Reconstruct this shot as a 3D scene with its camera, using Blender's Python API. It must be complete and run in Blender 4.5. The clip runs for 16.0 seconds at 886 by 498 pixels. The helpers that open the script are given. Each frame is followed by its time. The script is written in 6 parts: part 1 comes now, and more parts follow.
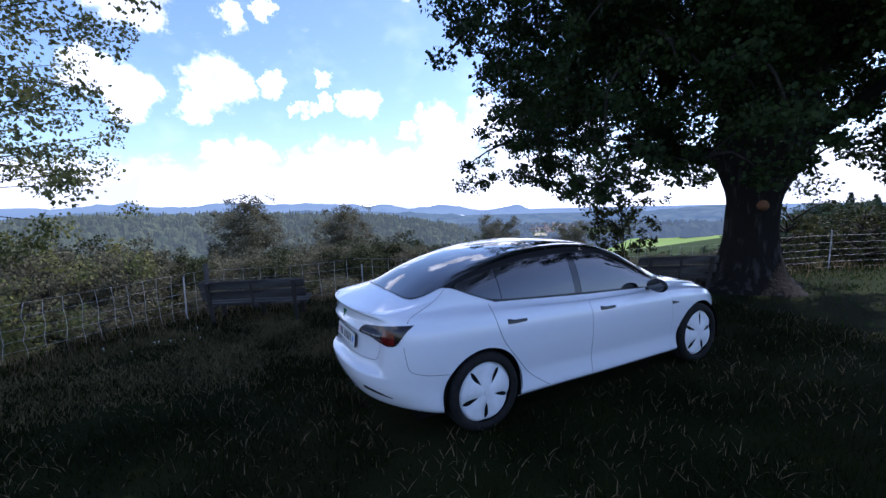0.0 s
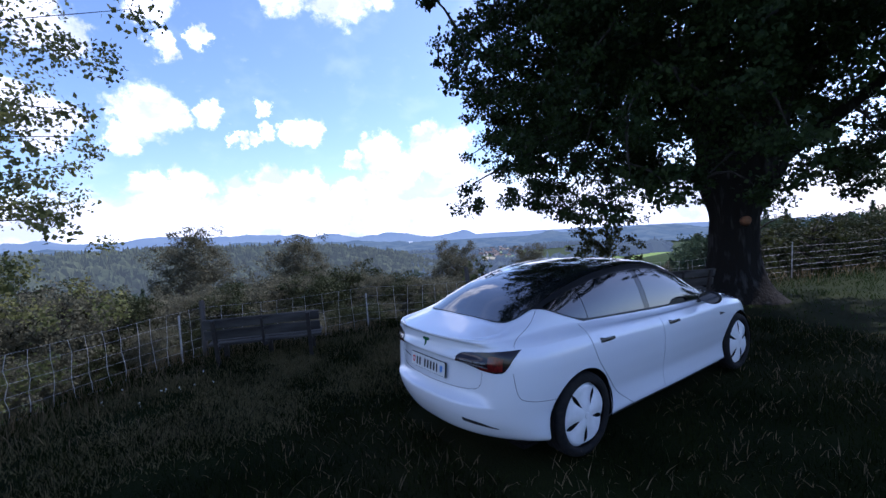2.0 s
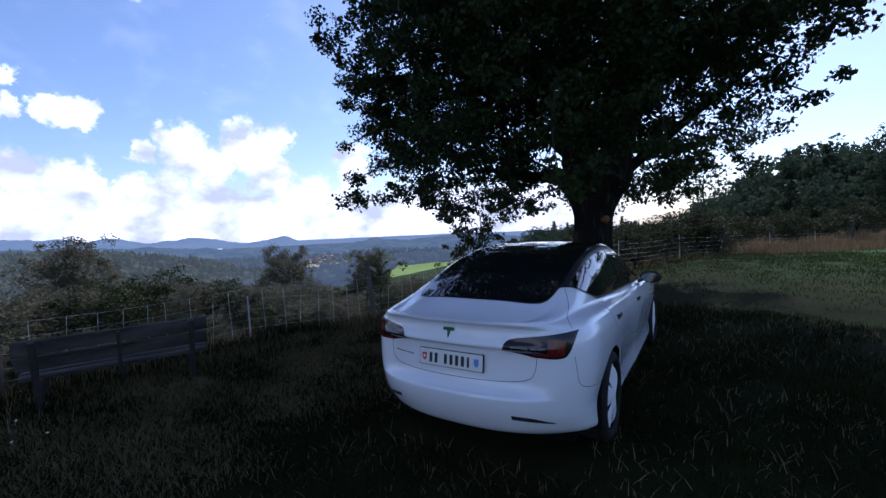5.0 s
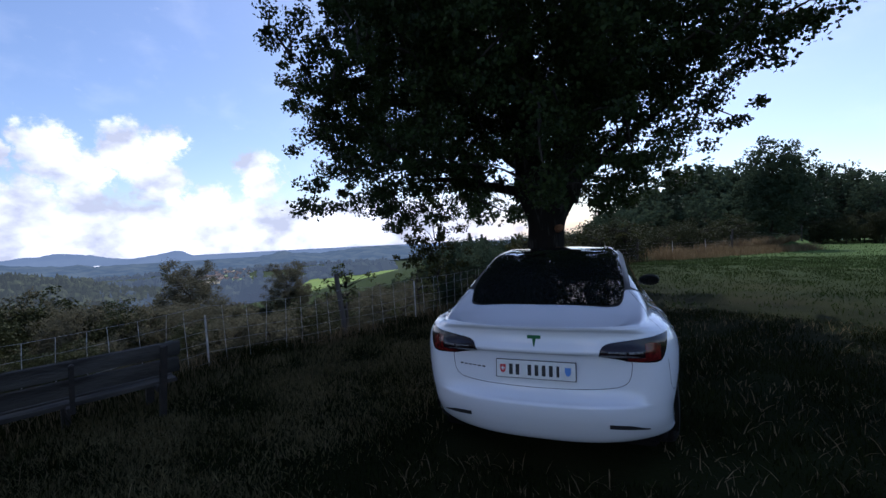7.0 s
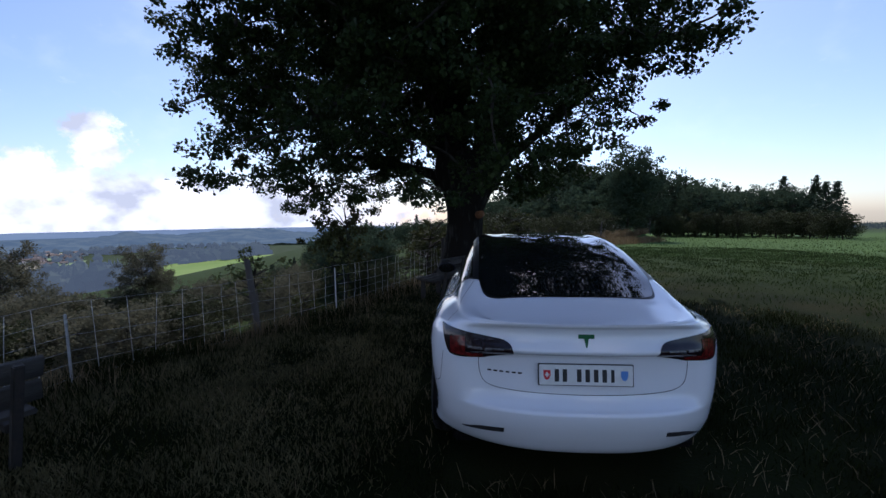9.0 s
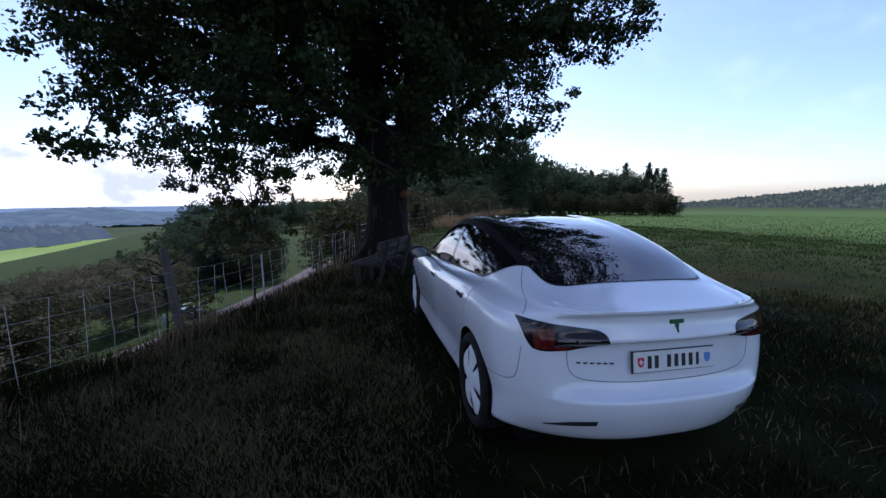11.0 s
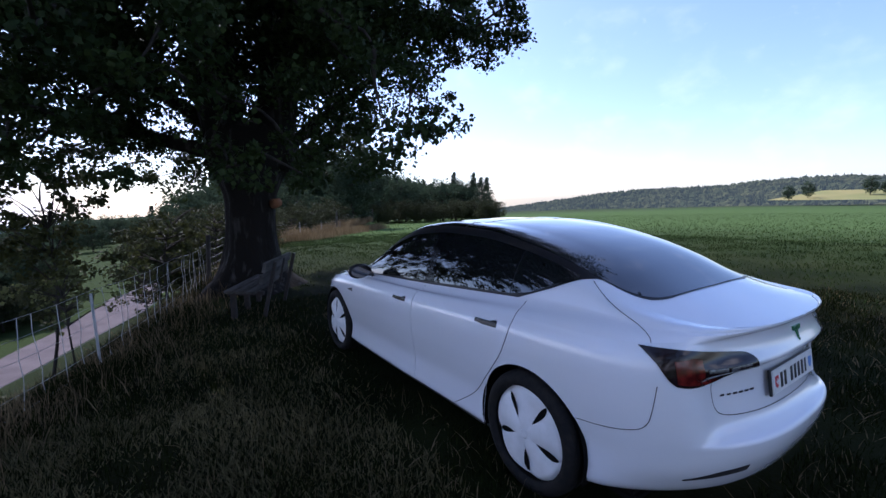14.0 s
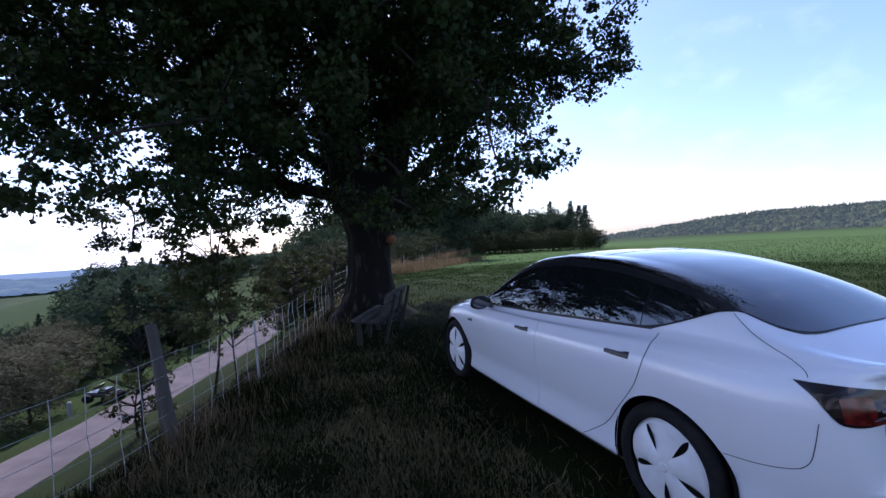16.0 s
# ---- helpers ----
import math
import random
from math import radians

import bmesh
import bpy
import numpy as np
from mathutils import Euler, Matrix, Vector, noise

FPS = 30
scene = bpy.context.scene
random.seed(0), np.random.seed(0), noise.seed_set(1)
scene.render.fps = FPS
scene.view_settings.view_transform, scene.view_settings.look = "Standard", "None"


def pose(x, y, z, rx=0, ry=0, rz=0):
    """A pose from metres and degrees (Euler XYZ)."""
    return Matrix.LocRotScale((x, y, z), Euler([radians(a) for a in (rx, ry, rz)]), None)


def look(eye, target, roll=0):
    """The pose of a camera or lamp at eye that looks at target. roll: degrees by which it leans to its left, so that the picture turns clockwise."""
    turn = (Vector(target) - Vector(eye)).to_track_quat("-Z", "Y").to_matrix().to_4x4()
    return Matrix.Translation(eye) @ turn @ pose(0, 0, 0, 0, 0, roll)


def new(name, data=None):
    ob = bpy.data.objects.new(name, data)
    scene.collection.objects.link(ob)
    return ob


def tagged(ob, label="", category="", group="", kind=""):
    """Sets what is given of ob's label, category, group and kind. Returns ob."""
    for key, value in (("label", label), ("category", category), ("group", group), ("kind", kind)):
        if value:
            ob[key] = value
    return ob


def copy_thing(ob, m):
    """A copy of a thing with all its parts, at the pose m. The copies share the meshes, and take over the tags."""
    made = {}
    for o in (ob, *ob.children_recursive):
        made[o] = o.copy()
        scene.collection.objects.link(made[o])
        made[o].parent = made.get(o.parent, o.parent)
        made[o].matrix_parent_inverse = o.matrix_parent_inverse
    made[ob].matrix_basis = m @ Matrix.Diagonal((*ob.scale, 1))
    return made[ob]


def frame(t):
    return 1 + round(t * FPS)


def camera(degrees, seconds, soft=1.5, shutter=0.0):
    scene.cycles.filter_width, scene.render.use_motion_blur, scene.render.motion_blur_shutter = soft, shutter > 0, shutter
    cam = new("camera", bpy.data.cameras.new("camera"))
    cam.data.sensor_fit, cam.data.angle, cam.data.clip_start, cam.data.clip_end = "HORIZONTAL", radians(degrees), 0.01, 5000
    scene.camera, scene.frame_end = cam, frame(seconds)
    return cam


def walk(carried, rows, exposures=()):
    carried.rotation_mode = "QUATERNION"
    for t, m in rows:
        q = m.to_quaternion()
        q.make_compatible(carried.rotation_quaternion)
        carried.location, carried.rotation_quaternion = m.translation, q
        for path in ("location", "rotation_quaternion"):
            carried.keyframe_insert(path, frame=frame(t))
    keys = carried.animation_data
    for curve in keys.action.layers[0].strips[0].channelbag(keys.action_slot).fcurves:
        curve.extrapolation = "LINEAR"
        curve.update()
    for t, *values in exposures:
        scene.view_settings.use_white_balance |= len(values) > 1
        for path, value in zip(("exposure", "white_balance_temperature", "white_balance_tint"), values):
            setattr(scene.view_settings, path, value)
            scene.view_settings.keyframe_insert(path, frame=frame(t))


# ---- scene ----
EXPOSURE = 0.15
# (seconds, stops, kelvin, tint)
GAIN = [(0.0, 0.52, 5350, 21), (2.0, 0.37, 5250, 23), (3.5, 0.12, 5200, 23), (6.5, -0.18, 5500, 19), (8.5, -0.18, 5650, 18), (11.0, 0.14, 5500, 20), (13.0, 0.40, 5550, 22), (14.5, 0.45, 5500, 24), (16.0, 0.48, 5450, 25)]
# camera and its path; the car's rear axle is the origin, y points along the car
cam = camera(92.00, 16.0)
PATH = [
    (0.0, 3.702, -1.846, 1.895, 83.65, 1.74, 61.87),
    (0.5, 3.526, -2.113, 1.880, 84.31, 2.18, 60.77),
    (1.0, 3.375, -2.382, 1.911, 84.93, 2.61, 58.77),
    (1.5, 3.222, -2.581, 1.894, 86.31, 2.81, 57.56),
    (2.0, 3.016, -2.762, 1.899, 86.90, 3.40, 54.91),
    (2.5, 2.792, -2.931, 1.863, 87.16, 3.48, 49.93),
    (3.0, 2.580, -3.110, 1.833, 87.19, 3.26, 46.50),
    (3.5, 2.336, -3.163, 1.735, 86.90, 2.19, 42.65),
    (4.0, 2.070, -3.205, 1.727, 86.40, 1.38, 38.83),
    (4.2, 1.967, -3.228, 1.719, 86.39, 1.56, 37.26),
    (6.3, 0.730, -3.621, 1.659, 87.92, 3.17, 24.12),
    (6.5, 0.617, -3.641, 1.665, 88.14, 3.29, 22.98),
    (7.0, 0.418, -3.629, 1.660, 87.82, 2.55, 20.13),
    (7.5, 0.236, -3.515, 1.624, 86.87, 1.03, 16.78),
    (8.0, -0.018, -3.405, 1.630, 85.62, -0.01, 13.82),
    (8.5, -0.281, -3.297, 1.609, 85.65, 0.33, 8.99),
    (8.7, -0.403, -3.260, 1.615, 85.77, 0.52, 7.04),
    (10.8, -1.604, -2.877, 1.661, 82.47, -0.52, -9.69),
    (11.0, -1.688, -2.816, 1.648, 82.67, 0.07, -11.79),
    (11.5, -1.857, -2.585, 1.611, 82.63, 0.99, -15.96),
    (12.0, -2.000, -2.315, 1.592, 81.57, 0.89, -21.17),
    (12.5, -2.152, -2.070, 1.564, 81.64, 1.41, -28.09),
    (13.0, -2.322, -1.888, 1.569, 81.90, 1.57, -30.90),
    (13.5, -2.400, -1.712, 1.563, 82.25, 1.35, -33.02),
    (14.0, -2.481, -1.594, 1.598, 83.68, 1.39, -34.03),
    (14.5, -2.565, -1.589, 1.616, 85.16, 2.09, -34.99),
    (15.0, -2.668, -1.634, 1.626, 86.60, 2.78, -34.54),
    (15.5, -2.779, -1.721, 1.650, 87.57, 3.24, -30.24),
    (16.0, -2.795, -1.713, 1.650, 88.32, 3.17, -21.50),
]
walk(cam, [(t, pose(x, y, z, rx, ry, rz)) for t, x, y, z, rx, ry, rz in PATH], [(t, EXPOSURE + stops, kelvin, tint) for t, stops, kelvin, tint in GAIN])

# ---- world, sun ----
SUN_AZ, SUN_EL = radians(-1.0), radians(49.0)   # azimuth from +y towards +x


def heading(az, el):
    az, el = radians(az), radians(el)
    return Vector((math.sin(az) * math.cos(el), math.cos(az) * math.cos(el), math.sin(el)))


world = bpy.data.worlds.new("sky")
scene.world = world
world.use_nodes = True
wn, wl = world.node_tree.nodes, world.node_tree.links
wn.clear()


def wmath(op, a, b=None):
    n = wn.new("ShaderNodeMath")
    n.operation = op
    for i, v in enumerate((a, b)):
        if v is None:
            continue
        if isinstance(v, (int, float)):
            n.inputs[i].default_value = v
        else:
            wl.new(v, n.inputs[i])
    return n.outputs[0]


sky = wn.new("ShaderNodeTexSky")
sky.sky_type, sky.sun_disc, sky.sun_elevation, sky.sun_rotation = "NISHITA", False, SUN_EL, SUN_AZ
sky.altitude, sky.air_density, sky.dust_density, sky.ozone_density = 600.0, 1.0, 1.6, 1.2
coord = wn.new("ShaderNodeTexCoord")
way = coord.outputs["Generated"]
# cumulus clouds: soft caps round these headings (azimuth, elevation, radius in degrees, weight), broken up by noise
CLOUDS = [(-104.6, 25.8, 5.01, 1.0), (-97.5, 21.8, 3.27, 1.0), (-94.6, 20.1, 1.96, 1.0), (-87.6, 25.4, 2.62, 1.0), (-86.4, 20.9, 1.64, 1.0), (-82.6, 22.3, 1.04, 1.0),
          (-89.0, 14.0, 3.16, 1.0), (-86.4, 13.8, 2.07, 1.0), (-91.0, 11.4, 1.85, 1.0), (-82.7, 14.5, 1.64, 1.0), (-96.7, 12.2, 2.83, 1.0), (-100.0, 14.0, 2.40, 1.0),
          (-76.1, 15.1, 1.25, 1.0), (-71.5, 12.4, 1.85, 1.0), (-73.5, 12.6, 1.31, 1.0), (-76.1, 12.2, 1.04, 1.0), (-77.7, 11.3, 0.82, 1.0), (-79.4, 11.4, 0.76, 1.0),
          (-66.3, 9.2, 1.20, 1.0), (-62.6, 10.1, 2.62, 1.0), (-55.9, 10.3, 2.83, 1.0), (-52.5, 11.0, 2.18, 1.0), (-73.6, 28.4, 3.27, 1.0), (-66.7, 28.3, 3.92, 1.0),
          (-61.4, 29.1, 2.83, 1.0), (-76.4, 6.6, 2.40, 1.0), (-88.9, 6.0, 2.18, 1.0), (-85.1, 5.8, 2.40, 1.0), (-80.3, 4.9, 2.40, 1.0), (-71.5, 5.5, 2.40, 1.0),
          (-63.8, 5.1, 2.62, 1.0), (-62.1, 9.4, 2.62, 1.0), (-59.6, 8.2, 2.40, 1.0), (-55.4, 9.3, 2.73, 1.0), (-53.4, 6.8, 3.05, 1.0), (-65.8, 8.9, 1.09, 1.0),
          (-43.4, 8.7, 2.51, 1.0), (-42.9, 7.4, 2.62, 1.0), (-63.8, 5.4, 2.18, 1.0), (-67.2, 5.1, 1.96, 1.0), (-59.7, 4.5, 2.40, 1.0), (-72.4, 5.4, 2.62, 1.0),
          (-48.4, 4.4, 2.40, 1.0), (82.8, 3.8, 2.62, 1.0), (87.4, 4.7, 2.83, 1.0), (-131.2, 15.6, 7.63, 1.0), (-165.7, 21.9, 8.72, 1.0), (164.3, 18.6, 7.63, 0.9),
          (-202.5, 32.4, 9.81, 0.9)]
field = None
ragged = wn.new("ShaderNodeTexNoise")
wl.new(way, ragged.inputs["Vector"])
ragged.inputs["Scale"].default_value, ragged.inputs["Detail"].default_value, ragged.inputs["Roughness"].default_value = 19.0, 7.0, 0.66
shift = wn.new("ShaderNodeVectorMath")
shift.operation = "MULTIPLY_ADD"
wl.new(ragged.outputs["Color"], shift.inputs[0])
shift.inputs[1].default_value, shift.inputs[2].default_value = (0.110, 0.110, 0.074), (-0.055, -0.055, -0.037)
torn = wn.new("ShaderNodeVectorMath")
torn.operation = "ADD"
wl.new(way, torn.inputs[0])
wl.new(shift.outputs[0], torn.inputs[1])
unit = wn.new("ShaderNodeVectorMath")
unit.operation = "NORMALIZE"
wl.new(torn.outputs[0], unit.inputs[0])
for az, el, rad, amp in CLOUDS:
    dot = wn.new("ShaderNodeVectorMath")
    dot.operation = "DOT_PRODUCT"
    wl.new(unit.outputs[0], dot.inputs[0])
    dot.inputs[1].default_value = heading(az, el)
    ramp = wn.new("ShaderNodeMapRange")
    ramp.interpolation_type = "SMOOTHSTEP"
    wl.new(dot.outputs["Value"], ramp.inputs["Value"])
    ramp.inputs["From Min"].default_value = math.cos(radians(rad * 1.3))
    ramp.inputs["From Max"].default_value = 1.0
    ramp.inputs["To Max"].default_value = amp
    field = ramp.outputs[0] if field is None else wmath("MAXIMUM", field, ramp.outputs[0])
squash = wn.new("ShaderNodeVectorMath")
squash.operation = "MULTIPLY"
wl.new(way, squash.inputs[0])
squash.inputs[1].default_value = (1, 1, 1.5)
puff = wn.new("ShaderNodeTexNoise")
wl.new(squash.outputs[0], puff.inputs["Vector"])
puff.inputs["Scale"].default_value, puff.inputs["Detail"].default_value, puff.inputs["Roughness"].default_value = 34.0, 7.0, 0.62
wisp = wn.new("ShaderNodeTexNoise")
wl.new(squash.outputs[0], wisp.inputs["Vector"])
wisp.inputs["Scale"].default_value, wisp.inputs["Detail"].default_value = 11.0, 6.0
split = wn.new("ShaderNodeSeparateXYZ")
wl.new(way, split.inputs[0])
height = split.outputs["Z"]
# the bank of cloud along the horizon over the valley
west = wn.new("ShaderNodeMapRange")
west.interpolation_type = "SMOOTHSTEP"
wl.new(split.outputs["X"], west.inputs["Value"])
west.inputs["From Min"].default_value, west.inputs["From Max"].default_value = 0.15, -0.45
bank = wn.new("ShaderNodeMapRange")
bank.interpolation_type = "SMOOTHSTEP"
wl.new(height, bank.inputs["Value"])
bank.inputs["From Min"].default_value, bank.inputs["From Max"].default_value, bank.inputs["To Min"].default_value, bank.inputs["To Max"].default_value = 0.05, 0.125, 1.0, 0.0
bank = wmath("MULTIPLY", bank.outputs[0], west.outputs[0])
field = wmath("MAXIMUM", field, wmath("MULTIPLY", bank, 0.95))
thick = wmath("ADD", field, wmath("MULTIPLY", puff.outputs["Fac"], 1.35))
cover = wn.new("ShaderNodeMapRange")
cover.interpolation_type = "SMOOTHSTEP"
wl.new(thick, cover.inputs["Value"])
cover.inputs["From Min"].default_value, cover.inputs["From Max"].default_value = 0.74, 1.62
veil = wn.new("ShaderNodeMapRange")
veil.interpolation_type = "SMOOTHSTEP"
wl.new(wisp.outputs["Fac"], veil.inputs["Value"])
veil.inputs["From Min"].default_value, veil.inputs["From Max"].default_value, veil.inputs["To Max"].default_value = 0.5, 0.85, 0.12
cover = wmath("MAXIMUM", wmath("POWER", cover.outputs[0], 1.45), veil.outputs[0])
shade = wn.new("ShaderNodeMapRange")
wl.new(wisp.outputs["Fac"], shade.inputs["Value"])
shade.inputs["From Min"].default_value, shade.inputs["From Max"].default_value = 0.36, 0.56
cloud_tone = wn.new("ShaderNodeMixRGB")
wl.new(shade.outputs[0], cloud_tone.inputs["Fac"])
CLOUD_LIGHT = 8.4
cloud_tone.inputs[1].default_value = (0.53 * CLOUD_LIGHT, 0.55 * CLOUD_LIGHT, 0.60 * CLOUD_LIGHT, 1)
cloud_tone.inputs[2].default_value = (1.05 * CLOUD_LIGHT, 1.05 * CLOUD_LIGHT, 1.08 * CLOUD_LIGHT, 1)
blend = wn.new("ShaderNodeMixRGB")
wl.new(cover, blend.inputs["Fac"])
wl.new(sky.outputs[0], blend.inputs[1])
wl.new(cloud_tone.outputs[0], blend.inputs[2])
back = wn.new("ShaderNodeBackground")
wl.new(blend.outputs[0], back.inputs["Color"])
back.inputs["Strength"].default_value = 0.15
wl.new(back.outputs[0], wn.new("ShaderNodeOutputWorld").inputs["Surface"])

sun = new("sun", bpy.data.lights.new("sun", "SUN"))
sun.data.energy, sun.data.angle, sun.data.color = 4.0, radians(0.53), (1.0, 0.93, 0.82)
sun.matrix_world = look(heading(-1, 49) * 50, (0, 0, 0))


# ---- materials ----
def material(name, colour, rough=0.6, metal=0.0, other=None, scale=8.0, detail=6.0, bump=0.0, bump_scale=None, coat=0.0,
             random_tone=0.0, island=0.0, stretch=(1, 1, 1), specular=0.5, contrast=(0.35, 0.65), thin=0.0):
    """A surface of two tones mixed by noise, with fine relief and, where wanted, a tone of its own for each object or island."""
    m = bpy.data.materials.new(name)
    m.use_nodes = True
    n, l = m.node_tree.nodes, m.node_tree.links
    s = n["Principled BSDF"]
    s.inputs["Roughness"].default_value, s.inputs["Metallic"].default_value = rough, metal
    s.inputs["Coat Weight"].default_value, s.inputs["Coat Roughness"].default_value = coat, 0.03
    s.inputs["Specular IOR Level"].default_value = specular
    s.inputs["Base Color"].default_value = (*colour, 1)
    tc = n.new("ShaderNodeTexCoord")
    mp = n.new("ShaderNodeMapping")
    mp.inputs["Scale"].default_value = stretch
    l.new(tc.outputs["Object"], mp.inputs["Vector"])
    out = None
    if other:
        no = n.new("ShaderNodeTexNoise")
        no.inputs["Scale"].default_value, no.inputs["Detail"].default_value = scale, detail
        l.new(mp.outputs[0], no.inputs["Vector"])
        mr = n.new("ShaderNodeMapRange")
        mr.inputs["From Min"].default_value, mr.inputs["From Max"].default_value = contrast
        l.new(no.outputs["Fac"], mr.inputs["Value"])
        mix = n.new("ShaderNodeMixRGB")
        mix.inputs[1].default_value, mix.inputs[2].default_value = (*colour, 1), (*other, 1)
        l.new(mr.outputs[0], mix.inputs["Fac"])
        out = mix.outputs[0]
        rr = n.new("ShaderNodeMapRange")
        rr.inputs["To Min"].default_value, rr.inputs["To Max"].default_value = max(rough - 0.08, 0.02), min(rough + 0.1, 1)
        l.new(no.outputs["Fac"], rr.inputs["Value"])
        l.new(rr.outputs[0], s.inputs["Roughness"])
    if random_tone or island:
        src = n.new("ShaderNodeObjectInfo").outputs["Random"] if random_tone else n.new("ShaderNodeNewGeometry").outputs["Random Per Island"]
        amount = random_tone or island
        mr = n.new("ShaderNodeMapRange")
        mr.inputs["To Min"].default_value, mr.inputs["To Max"].default_value = 1 - amount, 1 + amount
        l.new(src, mr.inputs["Value"])
        mul = n.new("ShaderNodeVectorMath")
        mul.operation = "SCALE"
        if out is None:
            mul.inputs[0].default_value = colour
        else:
            l.new(out, mul.inputs[0])
        l.new(mr.outputs[0], mul.inputs["Scale"])
        out = mul.outputs[0]
    if out is not None:
        l.new(out, s.inputs["Base Color"])
    if bump:
        no = n.new("ShaderNodeTexNoise")
        no.inputs["Scale"].default_value, no.inputs["Detail"].default_value = bump_scale or scale * 6, 8.0
        l.new(mp.outputs[0], no.inputs["Vector"])
        b = n.new("ShaderNodeBump")
        b.inputs["Strength"].default_value, b.inputs["Distance"].default_value = bump, 0.02
        l.new(no.outputs["Fac"], b.inputs["Height"])
        l.new(b.outputs[0], s.inputs["Normal"])
    if thin:
        tr = n.new("ShaderNodeBsdfTranslucent")
        if out is not None:
            l.new(out, tr.inputs["Color"])
        else:
            tr.inputs["Color"].default_value = (*colour, 1)
        mx = n.new("ShaderNodeMixShader")
        mx.inputs["Fac"].default_value = thin
        l.new(s.outputs[0], mx.inputs[1])
        l.new(tr.outputs[0], mx.inputs[2])
        l.new(mx.outputs[0], n["Material Output"].inputs["Surface"])
    return m


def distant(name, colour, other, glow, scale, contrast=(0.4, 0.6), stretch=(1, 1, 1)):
    """Far land, part surface, part painted airlight: the added glow stands in for haze."""
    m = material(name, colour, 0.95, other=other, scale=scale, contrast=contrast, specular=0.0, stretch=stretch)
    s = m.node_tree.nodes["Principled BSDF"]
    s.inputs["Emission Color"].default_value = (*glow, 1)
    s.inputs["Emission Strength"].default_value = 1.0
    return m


PAINT = material("white_paint", (0.78, 0.79, 0.83), 0.22, coat=1.0, other=(0.77, 0.78, 0.80), scale=1.2, bump=0.0)
TRIM = material("black_trim", (0.012, 0.012, 0.013), 0.38, other=(0.02, 0.02, 0.02), scale=30)
RAIL = material("satin_black_roof_rail", (0.010, 0.010, 0.011), 0.34, other=(0.014, 0.013, 0.013), scale=20, specular=0.30)
GLASS = material("tinted_glass", (0.006, 0.007, 0.008), 0.02, specular=1.0, coat=0.6)
GAP = material("panel_gap", (0.01, 0.01, 0.012), 0.8)
RUBBER = material("tyre_rubber", (0.009, 0.009, 0.010), 0.8, other=(0.020, 0.018, 0.016), scale=25, bump=0.3, specular=0.2)
COVER = material("white_wheel_cover", (0.78, 0.78, 0.79), 0.4, other=(0.70, 0.70, 0.70), scale=14)
WELL = material("wheel_well_liner", (0.006, 0.006, 0.006), 0.95, other=(0.010, 0.009, 0.008), scale=12, specular=0.05)
LAMP_RED = material("red_lamp_lens", (0.15, 0.014, 0.012), 0.12, other=(0.055, 0.006, 0.006), scale=40, coat=0.3)
LAMP_DARK = material("smoked_lamp_lens", (0.010, 0.006, 0.008), 0.10, other=(0.018, 0.009, 0.011), scale=50, coat=0.25, specular=0.4)
LAMP_CLEAR = material("clear_lamp_insert", (0.12, 0.12, 0.13), 0.2, other=(0.02, 0.018, 0.02), scale=60, coat=0.3)
CHROME = material("satin_black_handle", (0.03, 0.03, 0.032), 0.22, metal=0.6)
PLATE = material("plate_white", (0.72, 0.72, 0.70), 0.35, other=(0.66, 0.66, 0.64), scale=30)
INK = material("plate_black", (0.015, 0.015, 0.016), 0.5)
GREEN_BADGE = material("green_badge", (0.05, 0.20, 0.09), 0.25, metal=0.4)
SHIELD_RED = material("shield_red", (0.55, 0.02, 0.03), 0.4)
SHIELD_BLUE = material("shield_blue", (0.10, 0.25, 0.60), 0.4)
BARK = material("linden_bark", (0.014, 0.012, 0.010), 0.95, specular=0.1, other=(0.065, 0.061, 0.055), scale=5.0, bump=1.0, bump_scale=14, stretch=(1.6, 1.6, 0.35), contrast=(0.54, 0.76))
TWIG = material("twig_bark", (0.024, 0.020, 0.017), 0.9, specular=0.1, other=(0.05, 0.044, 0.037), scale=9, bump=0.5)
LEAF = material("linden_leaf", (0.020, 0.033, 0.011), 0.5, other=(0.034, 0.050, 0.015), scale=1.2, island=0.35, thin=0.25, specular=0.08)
LEAF_LIGHT = material("light_leaf", (0.105, 0.120, 0.042), 0.5, other=(0.15, 0.15, 0.055), scale=1.5, island=0.3, thin=0.5, specular=0.15)
LEAF_BIRCH = material("birch_leaf", (0.098, 0.096, 0.062), 0.8, other=(0.126, 0.119, 0.078), scale=0.5, island=0.10, thin=0.35, specular=0.0)
LEAF_DARK = material("woodland_leaf", (0.044, 0.066, 0.040), 0.85, other=(0.064, 0.086, 0.050), scale=0.25, island=0.12, thin=0.3, specular=0.0)
LEAF_BRUSH = material("brush_leaf", (0.030, 0.037, 0.016), 0.7, other=(0.050, 0.055, 0.023), scale=0.6, island=0.2, thin=0.25, specular=0.08)
LEAF_SCRUB = material("scrub_leaf", (0.034, 0.041, 0.013), 0.6, other=(0.064, 0.066, 0.023), scale=1.2, island=0.4, thin=0.3, specular=0.1)
NEEDLE = material("conifer_needles", (0.030, 0.046, 0.026), 0.7, other=(0.046, 0.064, 0.032), scale=0.4, island=0.3, specular=0.1)
WOOD = material("weathered_bench_wood", (0.036, 0.033, 0.029), 0.9, specular=0.15, other=(0.100, 0.092, 0.082), scale=7, bump=0.6, bump_scale=60, stretch=(0.25, 1, 1), random_tone=0.15)
IRON = material("dark_bench_iron", (0.018, 0.016, 0.014), 0.8, other=(0.040, 0.030, 0.023), scale=20, bump=0.3)
